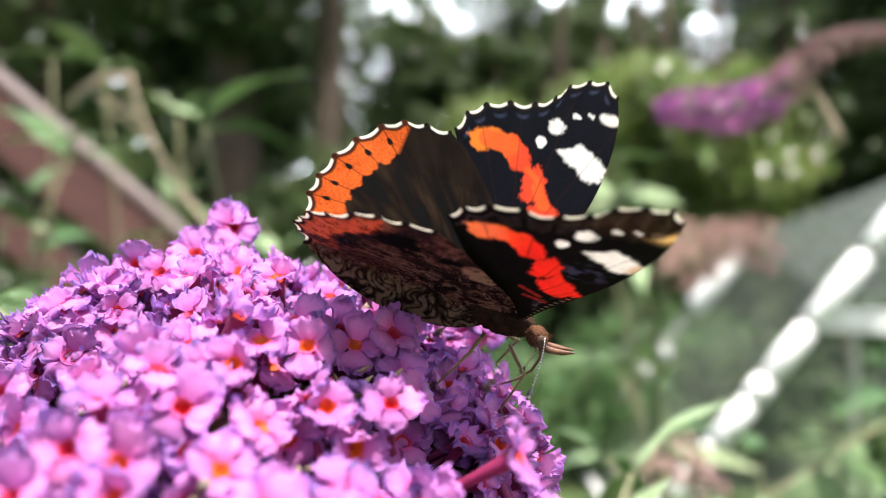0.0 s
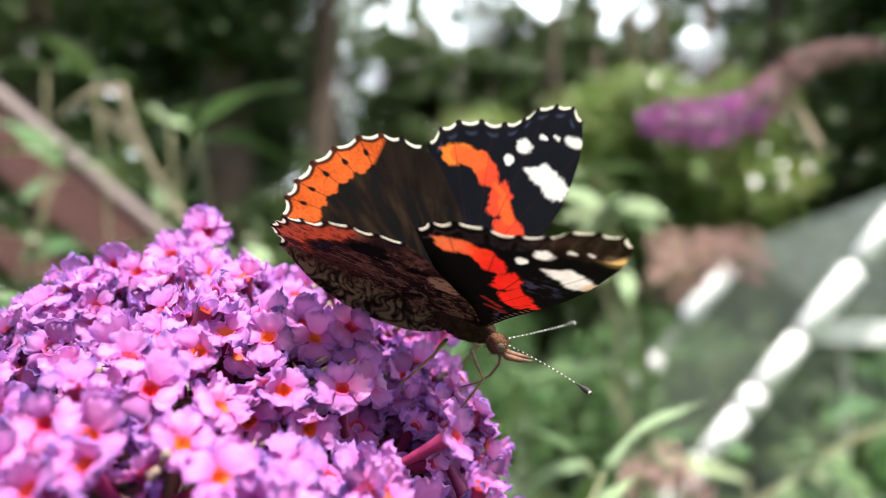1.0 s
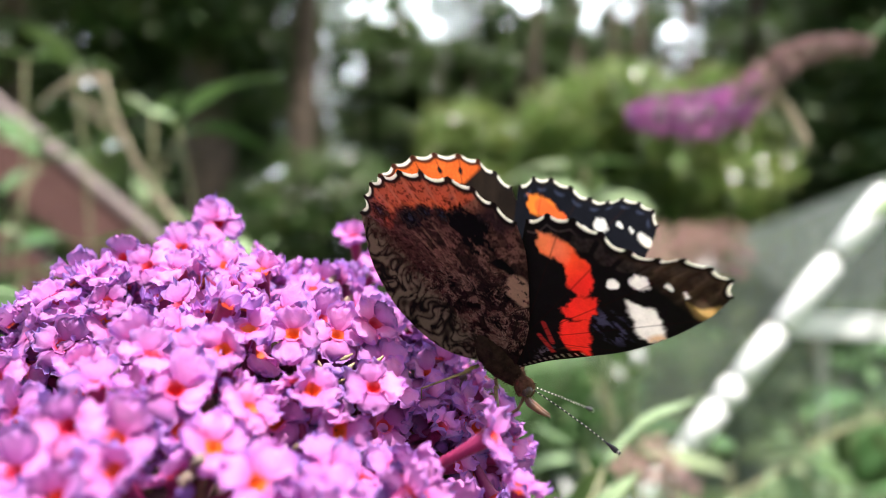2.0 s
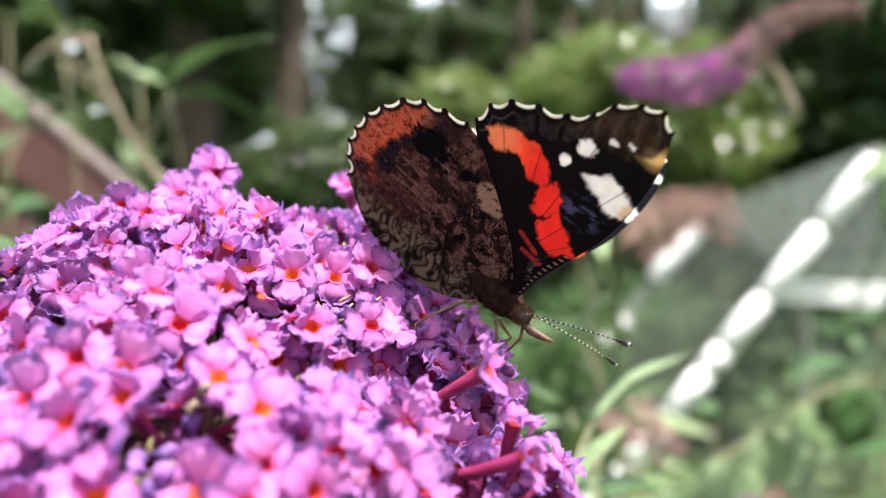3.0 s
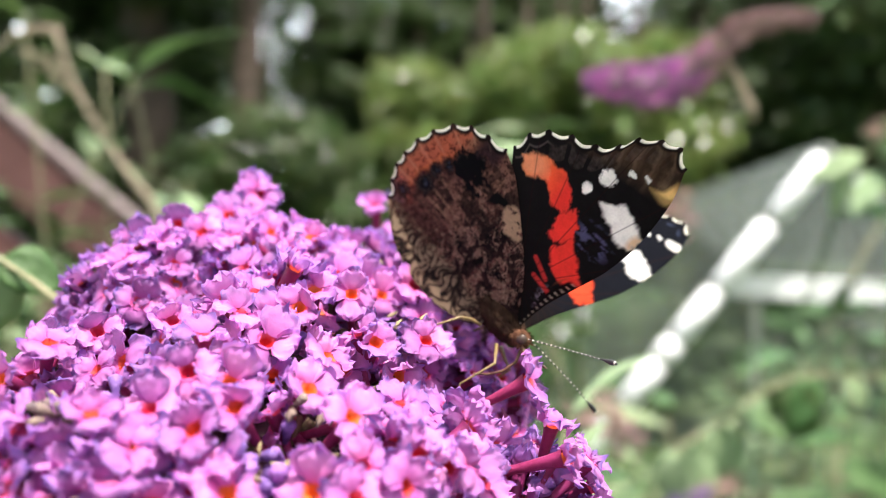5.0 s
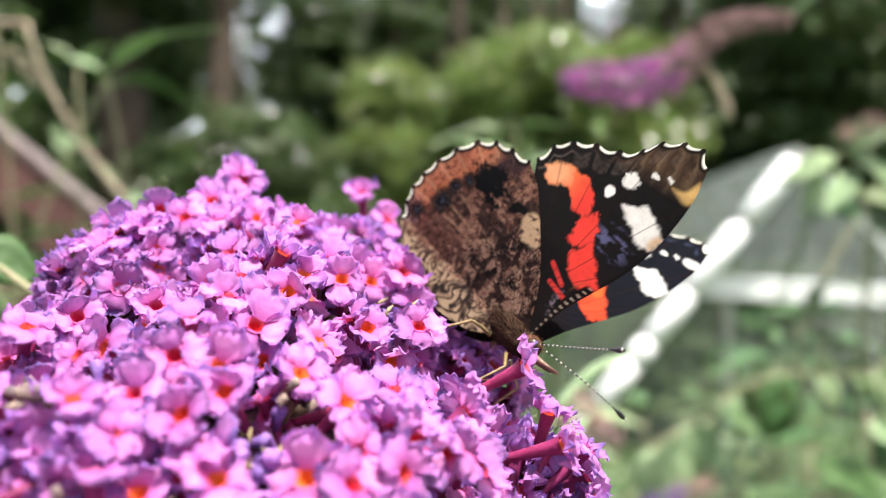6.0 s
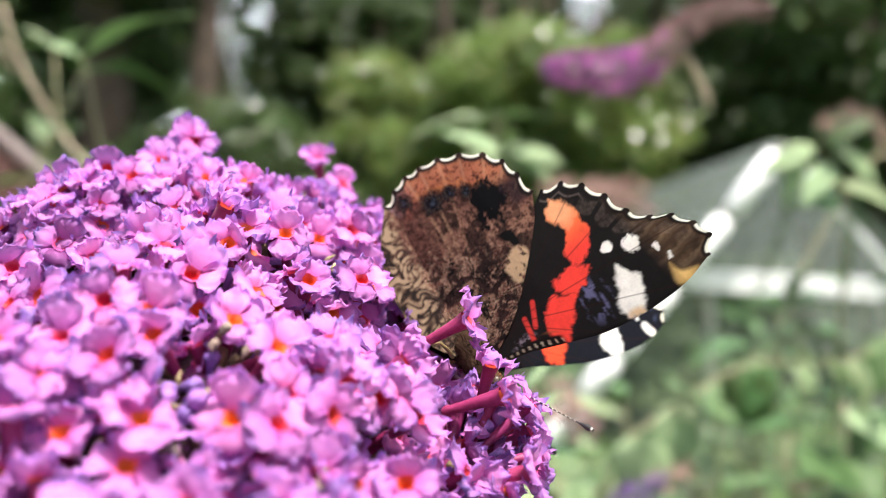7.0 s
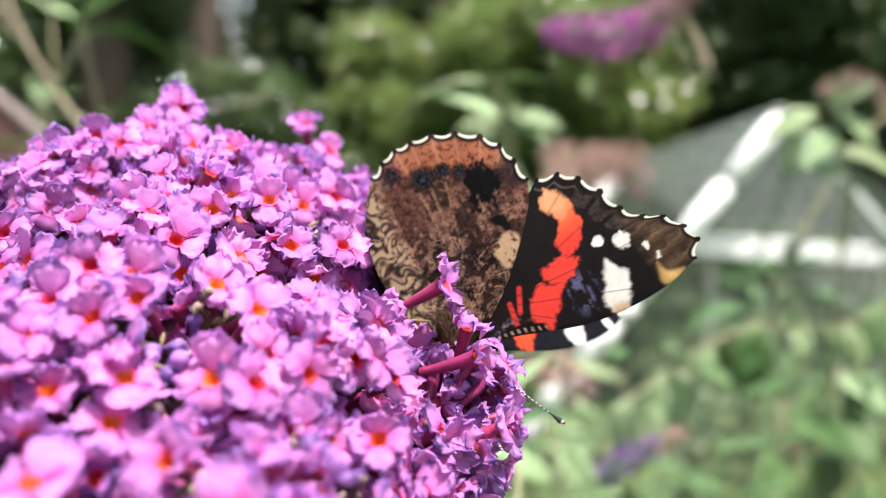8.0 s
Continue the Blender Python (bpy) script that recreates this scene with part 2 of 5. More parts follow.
# thin young trees whose small clumps of leaves let the sky through
CLUMP = random.Random(77)
for x, y, cz, spread, tall, n, count in ((-1.3, 12.6, 3.1, 1.15, 1.9, 165, 12000), (0.7, 12.9, 4.0, 1.4, 0.55, 90, 8000), (2.6, 12.4, 4.2, 0.9, 0.7, 60, 5200)):
    tree(x, y, cz + tall + 0.3, 0.07, blob_set(CLUMP, n, 0, cz, spread, tall, 0.12, 0.32), count, 0.11, TREE_LEAF, "slender shaded tree with thin clumped foliage", 140 + n, 9)

tree(-0.88, 9.2, 2.0, 0.04, blob_set(CLUMP, 16, 0, 1.35, 0.5, 0.55, 0.25, 0.45), 3600, 0.1, TREE_LEAF, "young bushy dark green tree before the wood", 139, 4)

# a tall wood that closes the view, lower in one place
for k in range(15):
    x, y = -15.5 + 2.2 * k + R.uniform(-0.4, 0.4), 16 + R.uniform(-0.8, 0.8)
    low = -0.6 < x < 4.4
    blobs = blob_set(R, 30, 0, 2.9 if low else 4.4, 1.3, 1.6 if low else 3.4, 0.7, 1.2)
    tree(x, y, 6.0 if low else 9.0, 0.2, blobs, 4200 if -0.6 < x < 0.9 else 8000 if low else 2600 if -3.2 < x <= -0.6 else 9000 if x < -3 else 11000, 0.22 if -3.2 < x < 0.7 else 0.26, TREE_LEAF, "tall shaded tree in the wood behind", 160 + k, 3)

# dense shrubs that close the garden behind
for k in range(16):
    x, y, h = -10 + 1.35 * k + R.uniform(-0.3, 0.3), 8.8 + R.uniform(-0.8, 1.2), R.uniform(1.9, 2.7)
    t = tagged(new("shrub"), "dense green garden shrub on the lawn", "shrub", "shrubs along the boundary")
    t.location = (x, y, 0)
    for j in range(3):
        bm = bmesh.new()
        tube(bm, arc((R.uniform(-0.2, 0.2), 0, -0.05), (R.uniform(-0.7, 0.7), R.uniform(-0.3, 0.3), h * 0.8), (0, 0, 0.1), 5), [0.05, 0.04, 0.03, 0.02, 0.01], 6)
        part("limb", bm, BARK, t)
    blobs = [((R.uniform(-0.8, 0.8), R.uniform(-0.4, 0.4), h * R.uniform(0.1, 0.85)), (0.6, 0.5, 0.5)) for _ in range(12)]
    # sunlight is put into the leaf colour of the middle shrubs
    link_data("foliage", leaf_cloud(blobs, 4200, 0.13, R), TREE_SUN if 0.3 < x < 3.2 else TREE_LEAF, t, smooth=False)


# low leafy shrubs on the lawn, nearer
for k in range(13):
    x, y, h = -1.6 + 0.5 * k + R.uniform(-0.2, 0.2), 4.6 + R.uniform(-0.5, 0.9), R.uniform(0.75, 1.15)
    t = tagged(new("shrub"), "low green leafy shrub on the lawn", "shrub", "low shrubs on the lawn")
    t.location = (x, y, 0)
    bm = bmesh.new()
    tube(bm, arc((0, 0, -0.05), (R.uniform(-0.2, 0.2), 0, h * 0.8), (0, 0, 0.05), 5), [0.03, 0.025, 0.02, 0.012, 0.006], 6)
    part("limb", bm, BARK, t)
    blobs = [((R.uniform(-0.35, 0.35), R.uniform(-0.25, 0.25), h * R.uniform(0.12, 0.85)), (0.28, 0.25, 0.22)) for _ in range(9)]
    # beyond x 1.5 the shade round the greenhouse is put into the leaf colour
    link_data("foliage", leaf_cloud(blobs, 1800, 0.07, R), TREE_SHADE if x > 1.5 else LEAF, t, smooth=False)

# hazy white sky far behind the trees
bm = bmesh.new()
bmesh.ops.create_grid(bm, x_segments=24, y_segments=6, size=1, matrix=Matrix.Translation((0, 60, 22)) @ pose(0, 0, 0, 90, 0, 0) @ Matrix.Diagonal((70, 24, 1, 1)))
for v in bm.verts:
    v.co.y -= (v.co.x / 70) ** 2 * 30
HAZE = bpy.data.materials.new("hazy_sky")
HAZE.use_nodes = True
HAZE.node_tree.nodes["Principled BSDF"].inputs["Base Color"].default_value = (0, 0, 0, 1)
HAZE.node_tree.nodes["Principled BSDF"].inputs["Roughness"].default_value = 1.0
HAZE.node_tree.nodes["Principled BSDF"].inputs["Emission Color"].default_value = (0.86, 0.93, 1.0, 1)
HAZE.node_tree.nodes["Principled BSDF"].inputs["Emission Strength"].default_value = 4.6
tagged(link_mesh("backdrop", bm, HAZE), "bright hazy summer sky behind the trees", "sky", kind="structure")


# ---- sloping timber rail ----
rail = tagged(new("timber_rail"), "sloping reddish brown painted timber rail", "rail")
a, b = Vector((-1.45, 1.75, 2.027)), Vector((-0.52, 1.75, 1.237))
d = (b - a).normalized()
up = Vector((0, 1, 0)).cross(d) * -1
m = Matrix((d, Vector((0, 1, 0)), up)).transposed().to_4x4()
m.translation = a
# a thin lighter strip is added for the sunlit upper bevel of the handrail
for name, lo, hi, mat in (("handrail", (-0.5, -0.045, -0.07), (1.35, 0.045, 0.046), RAIL), ("cap", (-0.5, -0.05, 0.048), (1.36, 0.05, 0.062), RAIL_LIT), ("lower_rail", (-0.5, -0.03, -0.215), (1.3, 0.03, -0.127), RAIL)):
    bm = bmesh.new()
    box(bm, lo, hi, m)
    bmesh.ops.bevel(bm, geom=bm.edges[:], offset=0.008, segments=2, affect="EDGES")
    part(name, bm, mat, rail, smooth=False)
for px in (-1.75, -0.36):
    bm = bmesh.new()
    t = a + d * ((px - a.x) / d.x)
    box(bm, (px - 0.045, 1.70, -0.05), (px + 0.045, 1.80, t.z - 0.02))
    bmesh.ops.bevel(bm, geom=bm.edges[:], offset=0.006, segments=2, affect="EDGES")
    part("post", bm, RAIL, rail, smooth=False)


# ---- greenhouse ----
house = tagged(new("greenhouse"), "small greenhouse with white frame and dusty glass", "greenhouse")
GY, APEX, LEFT, RIGHT = 3.5, Vector((2.05, 0, 1.62)), Vector((0.80, 0, 0.05)), Vector((3.3, 0, 0.4))


def bar(name, p, q, w, depth, label="", mat=FRAME):
    p, q = Vector(p), Vector(q)
    d = (q - p).normalized()
    side = d.cross(Vector((0, 1, 0))) if abs(d.y) < 0.9 else Vector((1, 0, 0))
    m = Matrix((d, side.normalized(), d.cross(side).normalized())).transposed().to_4x4()
    m.translation = p
    bm = bmesh.new()
    box(bm, (0, -w / 2, -depth / 2), ((q - p).length, w / 2, depth / 2), m)
    bmesh.ops.bevel(bm, geom=bm.edges[:], offset=min(w, depth) * 0.12, segments=2, affect="EDGES")
    return part(name, bm, mat, house, label, smooth=False)


off = Vector((0, GY, 0))
# the white bar's shaded stretches are put in as grey, sunlit ones as dashes
bar("rafter", LEFT + off, APEX + off, 0.05, 0.05, "grey rafter", DULL_FRAME)
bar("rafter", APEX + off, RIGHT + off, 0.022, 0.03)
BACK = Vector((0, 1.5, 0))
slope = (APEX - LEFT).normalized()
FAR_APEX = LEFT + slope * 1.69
bar("ridge", APEX + off, FAR_APEX + off + BACK, 0.022, 0.022, "grey ridge", DULL_FRAME)
bar("rafter", LEFT + off + BACK, FAR_APEX + off + BACK, 0.05, 0.03, "grey rafter", DULL_FRAME)
bar("rafter", FAR_APEX + off + BACK, RIGHT + off + BACK, 0.022, 0.03, "grey rafter", DULL_FRAME)
bar("eaves_bar", RIGHT + off, RIGHT + off + BACK, 0.03, 0.03)
bar("eaves_bar", LEFT + off, LEFT + off + BACK, 0.03, 0.03)
bar("tie_bar", (1.62, GY + 0.03, 1.0), (3.3, GY + 0.03, 0.93), 0.10, 0.04)
bar("sill", (0.8, GY, 0.03), (3.4, GY, 0.03), 0.06, 0.08, "", BARK)
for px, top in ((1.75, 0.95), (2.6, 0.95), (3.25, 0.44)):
    bar("upright", (px, GY + 0.02, 0.05), (px, GY + 0.02, top), 0.035, 0.03, "grey upright", DULL_FRAME)
# sunlit stretches of the two bars, added as white pieces of uneven length
DASHES = ((0, 0.02, 0.22), (0, 0.25, 0.53), (0, 0.55, 0.77), (0, 0.78, 0.89), (0, 0.905, 1.17), (0, 1.20, 1.55), (0, 1.60, 1.93), (1, 0.62, 0.68), (1, 0.76, 0.85), (1, 1.13, 1.58))
for rear, s0, s1 in DASHES:
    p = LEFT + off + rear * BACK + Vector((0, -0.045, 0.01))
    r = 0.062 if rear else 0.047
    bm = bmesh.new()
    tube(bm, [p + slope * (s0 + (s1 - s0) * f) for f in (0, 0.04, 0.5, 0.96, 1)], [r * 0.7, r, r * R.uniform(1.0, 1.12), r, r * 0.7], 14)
    part("sunlit_dash", bm, FRAME, house, "rounded white piece for a sunlit stretch of the bar")
for tri in (((1.68, 1.04), (2.05, 1.58), (3.1, 0.6), (3.1, 0.98)), ((0.95, 0.12), (1.62, 0.95), (1.74, 0.95), (1.74, 0.12)), ((1.78, 0.12), (1.78, 0.93), (2.58, 0.9), (2.58, 0.12)), ((2.62, 0.12), (2.62, 0.9), (3.2, 0.42), (3.2, 0.12))):
    bm = bmesh.new()
    f = bm.faces.new([bm.verts.new((x, GY + 0.045, z)) for x, z in tri])
    ex = bmesh.ops.extrude_face_region(bm, geom=[f])
    bmesh.ops.translate(bm, verts=[v for v in ex["geom"] if isinstance(v, bmesh.types.BMVert)], vec=(0, 0.004, 0))
    bmesh.ops.recalc_face_normals(bm, faces=bm.faces[:])
    pane = part("pane", bm, GLASS, house, smooth=False)
    pane.visible_shadow = False


for a, b, far_a, far_b in ((LEFT, APEX, LEFT, FAR_APEX), (APEX, RIGHT, FAR_APEX, RIGHT)):
    bm = bmesh.new()
    f = bm.faces.new([bm.verts.new(p) for p in (a + off + Vector((0, 0.06, 0.02)), b + off + Vector((0, 0.06, 0.02)), far_b + off + BACK + Vector((0, -0.06, 0.02)), far_a + off + BACK + Vector((0, -0.06, 0.02)))])
    ex = bmesh.ops.extrude_face_region(bm, geom=[f])
    bmesh.ops.translate(bm, verts=[v for v in ex["geom"] if isinstance(v, bmesh.types.BMVert)], vec=(0, 0, 0.004))
    bmesh.ops.recalc_face_normals(bm, faces=bm.faces[:])
    part("roof_pane", bm, GLASS, house, smooth=False).visible_shadow = False


# ---- leaves and stems of the bush ----
def leaf_mesh(length, width, droop, fold=0.25, n=7, wave=0.0):
    """A lance-shaped leaf along +x with a midrib fold and a droop."""
    bm = bmesh.new()
    rows = []
    for i in range(n + 1):
        t = i / n
        w = width / 2 * (math.sin(math.pi * t ** 0.75)) ** 0.8 if 0 < t < 1 else 0.0008
        x, z = length * t, -droop * length * t * t
        rows.append([bm.verts.new((x, s * w, z + abs(s) * w * fold + wave * width * math.sin(9 * t + 2 * s) * abs(s))) for s in (-1, -0.5, 0, 0.5, 1)])
    for i in range(n):
        for k in range(4):
            bm.faces.new((rows[i][k], rows[i + 1][k], rows[i + 1][k + 1], rows[i][k + 1]))
    ex = bmesh.ops.extrude_face_region(bm, geom=bm.faces[:])
    bmesh.ops.translate(bm, verts=[v for v in ex["geom"] if isinstance(v, bmesh.types.BMVert)], vec=(0, 0, -0.0004))
    bmesh.ops.recalc_face_normals(bm, faces=bm.faces[:])
    me = bpy.data.meshes.new("leaf")
    bm.to_mesh(me)
    bm.free()
    return me


LEAF_SHAPES = {m.name: [leaf_mesh(l, w, dr, wave=0.08) for l, w, dr in ((0.10, 0.026, 0.35), (0.085, 0.022, 0.6), (0.065, 0.02, 0.2), (0.12, 0.03, 0.5))] for m in (LEAF, LEAF_PALE)}


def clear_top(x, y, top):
    """Shortens stems that would hide the greenhouse's sloping edge from the camera."""
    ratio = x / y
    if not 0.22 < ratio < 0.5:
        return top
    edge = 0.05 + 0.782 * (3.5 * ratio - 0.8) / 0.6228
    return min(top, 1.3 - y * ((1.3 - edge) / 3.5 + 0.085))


def leafy_stem(pts, radius, pairs, label, seed, mat=LEAF, scale=1.0, start=0.15, stem_mat=STEM):
    rng = random.Random(seed)
    t = tagged(new("leafy_stem"), label, "stem", "stems of the flowering bush")
    bm = bmesh.new()
    n = len(pts)
    tube(bm, pts, [radius * (1 - 0.65 * i / (n - 1)) for i in range(n)], 8)
    part("stem", bm, stem_mat, t)
    for k in range(pairs):
        f = (start + (1 - start) * k / max(1, pairs - 1)) * (n - 1)
        i = min(int(f), n - 2)
        p = Vector(pts[i]).lerp(Vector(pts[i + 1]), f - i)
        d = (Vector(pts[i + 1]) - Vector(pts[i])).normalized()
        around = rng.uniform(0, 6.28)
        for side in (0, math.pi):
            s = d.orthogonal().normalized()
            s = Matrix.Rotation(around + side, 3, d) @ s
            out = (s + d * rng.uniform(0.3, 0.9)).normalized()
            ob = link_data("leaf", rng.choice(LEAF_SHAPES[mat.name]), mat, t)
            z = (Vector((0, 0, 1)) - out * out.z).normalized()
            turn = Matrix((out, z.cross(out), z)).transposed().to_4x4() @ Matrix.Rotation(rng.uniform(-0.5, 0.5), 4, "X")
            ob.matrix_local = Matrix.Translation(p) @ turn @ Matrix.Scale(scale * rng.uniform(0.75, 1.2), 4)
    return t


STEMS = [
    # from, to, sag, radius, leaf pairs, scale, pale
    ((0.30, 0.75, 0.55), (0.20, 0.95, 1.17), (0.03, 0, 0.02), 0.004, 6, 0.9, 0),
    ((0.42, 0.90, 0.55), (0.36, 0.95, 1.12), (0.0, 0, 0.02), 0.004, 7, 1.0, 0),
    ((0.55, 1.00, 0.55), (0.62, 1.05, 1.16), (0.03, 0, 0.02), 0.004, 7, 1.1, 0),
    ((0.15, 0.85, 0.60), (0.10, 1.00, 1.10), (0.0, 0, 0.02), 0.004, 6, 1.0, 1),
    ((0.48, 0.80, 0.70), (0.66, 0.90, 1.38), (-0.08, 0, 0.06), 0.004, 6, 0.8, 0),
    ((0.30, 1.20, 0.60), (0.22, 1.30, 1.41), (0.05, 0, 0.0), 0.004, 6, 1.1, 1),
    ((0.75, 1.10, 0.60), (0.70, 1.20, 1.15), (0.0, 0, 0.02), 0.004, 7, 1.2, 0),
    ((0.20, 0.60, 0.70), (0.16, 0.62, 1.09), (0.0, 0, 0.0), 0.003, 5, 0.7, 1),
    ((0.34, 0.62, 0.70), (0.36, 0.66, 1.10), (0.0, 0, 0.0), 0.003, 5, 0.8, 0),
    ((-0.45, 0.95, 0.70), (-0.30, 1.05, 1.45), (-0.05, 0, 0.0), 0.004, 8, 1.1, 0),
    ((-0.60, 1.05, 0.70), (-0.50, 1.10, 1.42), (-0.05, 0, 0.0), 0.004, 8, 1.1, 0),
    ((-0.55, 0.90, 0.70), (-0.46, 0.95, 1.30), (-0.05, 0, 0.0), 0.004, 6, 1.0, 0),
    ((-0.40, 0.80, 0.65), (-0.36, 0.85, 1.22), (0.0, 0, 0.0), 0.004, 6, 1.0, 0),
    ((0.05, 1.20, 0.60), (0.02, 1.35, 1.15), (0.0, 0, 0.0), 0.004, 7, 1.1, 0),
    ((-0.15, 1.20, 0.60), (-0.18, 1.30, 1.12), (0.0, 0, 0.0), 0.004, 7, 1.1, 0),
    ((-0.20, 0.85, 0.85), (-0.232, 0.80, 1.425), (0.02, 0, 0.0), 0.003, 5, 0.8, 1),
    ((-0.42, 0.95, 0.80), (-0.46, 0.92, 1.36), (0.0, 0, 0.0), 0.003, 6, 0.9, 0),
    ((0.44, 0.80, 0.70), (0.46, 0.82, 1.15), (0.01, 0, 0.0), 0.003, 6, 0.85, 0),
    ((0.52, 0.88, 0.70), (0.56, 0.90, 1.19), (0.01, 0, 0.0), 0.003, 7, 0.85, 0),
    ((0.62, 0.85, 0.70), (0.60, 0.84, 1.13), (0.0, 0, 0.0), 0.003, 6, 0.9, 0),
    ((0.36, 0.76, 0.65), (0.39, 0.76, 1.09), (0.01, 0, 0.0), 0.003, 6, 0.8, 0),
    ((0.70, 0.95, 0.70), (0.69, 0.97, 1.20), (0.0, 0, 0.0), 0.003, 7, 0.9, 0),
    ((0.25, 0.95, 0.80), (0.185, 0.92, 1.395), (0.03, 0, 0.02), 0.003, 5, 0.75, 1),
    ((-0.36, 0.88, 0.85), (-0.355, 0.86, 1.49), (0.02, 0, 0.0), 0.003, 7, 0.6, 1),
    ((-0.27, 0.88, 0.85), (-0.275, 0.86, 1.445), (0.0, 0, 0.0), 0.003, 7, 0.6, 1),
    ((-0.44, 0.92, 0.85), (-0.425, 0.90, 1.51), (0.0, 0, 0.0), 0.003, 7, 0.65, 1),
]
for k, (p, q, sag, r, n, sc, pale) in enumerate(STEMS):
    q = Vector(q)
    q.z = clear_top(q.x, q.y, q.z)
    p = (p[0], p[1], min(p[2], q.z - 0.3))
    leafy_stem([Vector((p[0], p[1], -0.03)), Vector((p[0], p[1], p[2] * 0.5))] + arc(p, q, sag, 9), r, n, "grey-green lance-leaved stem of a butterfly bush" if pale else "green lance-leaved stem of a butterfly bush", 300 + k, LEAF_PALE if pale else LEAF, sc, 0.3)


for k in range(24):
    if k < 14:
        x, y = R.uniform(0.12, 1.25), R.uniform(0.8, 2.3)
        top = 1.3 - y * R.uniform(0.10, 0.24)
    else:
        x, y = R.uniform(-1.0, -0.25), R.uniform(0.9, 1.6)
        top = 1.3 + y * R.uniform(-0.2, 0.06)
    pale = k % 5 < 1
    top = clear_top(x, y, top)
    leafy_stem([Vector((x * 0.88, y, -0.03))] + arc((x * 0.9, y, 0.3), (x + R.uniform(-0.08, 0.08), y + R.uniform(-0.1, 0.1), top), (0.03, 0, 0), 9), 0.004, 11, "grey-green lance-leaved stem of a butterfly bush" if pale else "green lance-leaved stem of a butterfly bush", 340 + k, LEAF_PALE if pale else LEAF, R.uniform(0.9, 1.3), 0.3)


def hung_leaves(pts, radius, leaves, label, seed, mats, stem_mat=STEM):
    """A stem with single broad leaves: share along it, way, length, width, material."""
    t = leafy_stem(pts, radius, 0, label, seed, LEAF, 1.0, 0.3, stem_mat)
    rng = random.Random(seed)
    n = len(pts)
    for f, d, l, w, m in leaves:
        g = f * (n - 1)
        i = min(int(g), n - 2)
        p = Vector(pts[i]).lerp(Vector(pts[i + 1]), g - i)
        ob = link_data("leaf", leaf_mesh(l, w, 0.2, 0.3, wave=0.06), mats[m], t)
        x = Vector(d).normalized()
        z = Vector((rng.uniform(-0.4, 0.4), -0.8, 0.6))
        z = (z - x * x.dot(z)).normalized()
        ob.matrix_local = Matrix.Translation(p) @ Matrix((x, z.cross(x), z)).transposed().to_4x4()
    return t


# an arching shoot with broad hanging leaves, and upright ones beside it
ARCH = ((0.27, 0.80, -0.03), (0.26, 0.78, 0.6), (0.235, 0.74, 0.95), (0.255, 0.72, 1.038), (0.287, 0.72, 1.087), (0.325, 0.72, 1.109), (0.358, 0.72, 1.133), (0.387, 0.72, 1.148),
        (0.415, 0.72, 1.153), (0.451, 0.72, 1.152), (0.493, 0.72, 1.153), (0.528, 0.72, 1.166))
hung_leaves([Vector(p) for p in ARCH], 0.0032,
            [(4.0 / 11, (0.04, -0.25, -0.95), 0.072, 0.056, 1), (5.0 / 11, (-0.12, -0.2, -0.95), 0.064, 0.046, 1), (6.0 / 11, (0.2, -0.3, -0.9), 0.024, 0.016, 1), (7.2 / 11, (0.25, -0.15, -0.95), 0.068, 0.040, 0),
             (8.0 / 11, (-0.45, -0.2, -0.85), 0.064, 0.034, 0), (8.9 / 11, (0.45, -0.2, -0.85), 0.040, 0.026, 1), (10.3 / 11, (0.25, -0.25, -0.95), 0.064, 0.034, 1), (9.6 / 11, (0.6, -0.3, -0.4), 0.05, 0.026, 0), (6.6 / 11, (0.3, 0.4, -0.7), 0.06, 0.036, 0)],
            "arching green shoot with broad hanging leaves", 601, (LEAF, LEAF_PALE))
for k, (x, y, top) in enumerate(((0.29, 0.74, 1.12), (0.36, 0.70, 1.06), (0.45, 0.72, 1.08), (0.55, 0.78, 1.10), (0.63, 0.82, 1.17), (0.24, 0.66, 1.05))):
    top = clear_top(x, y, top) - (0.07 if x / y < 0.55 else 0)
    ways = [(0.55 + 0.085 * j, (math.sin(2.4 * j + k), -0.5 + 0.4 * math.cos(2.4 * j), -0.55 + 0.25 * math.sin(j + k)), R.uniform(0.06, 0.095), R.uniform(0.034, 0.05), (j + k) % 3 // 2) for j in range(6)]
    hung_leaves([Vector((x, y, -0.03)), Vector((x, y, 0.4)), Vector((x + 0.01, y, 0.65)), Vector((x, y, top - 0.13)), Vector((x - 0.01, y, top))], 0.004, ways, "upright stem with broad green leaves", 610 + k, (LEAF, LEAF_PALE), TWIG if k % 2 else STEM)
# a pale drooping rosette of narrow leaves
hung_leaves([Vector((0.26, 1.0, -0.03)), Vector((0.25, 0.98, 0.7)), Vector((0.22, 0.96, 1.2)), Vector((0.205, 0.95, 1.345)), Vector((0.20, 0.95, 1.372))], 0.0035,
            [(0.8 + 0.025 * j, (math.cos(0.78 * j), 0.4 * math.sin(0.78 * j) - 0.3, 0.35 - 0.5 * (j % 3)), 0.06 + 0.006 * (j % 4), 0.02, 1) for j in range(9)],
            "pale grey-green rosette of drooping leaves", 620, (LEAF, LEAF_PALE))
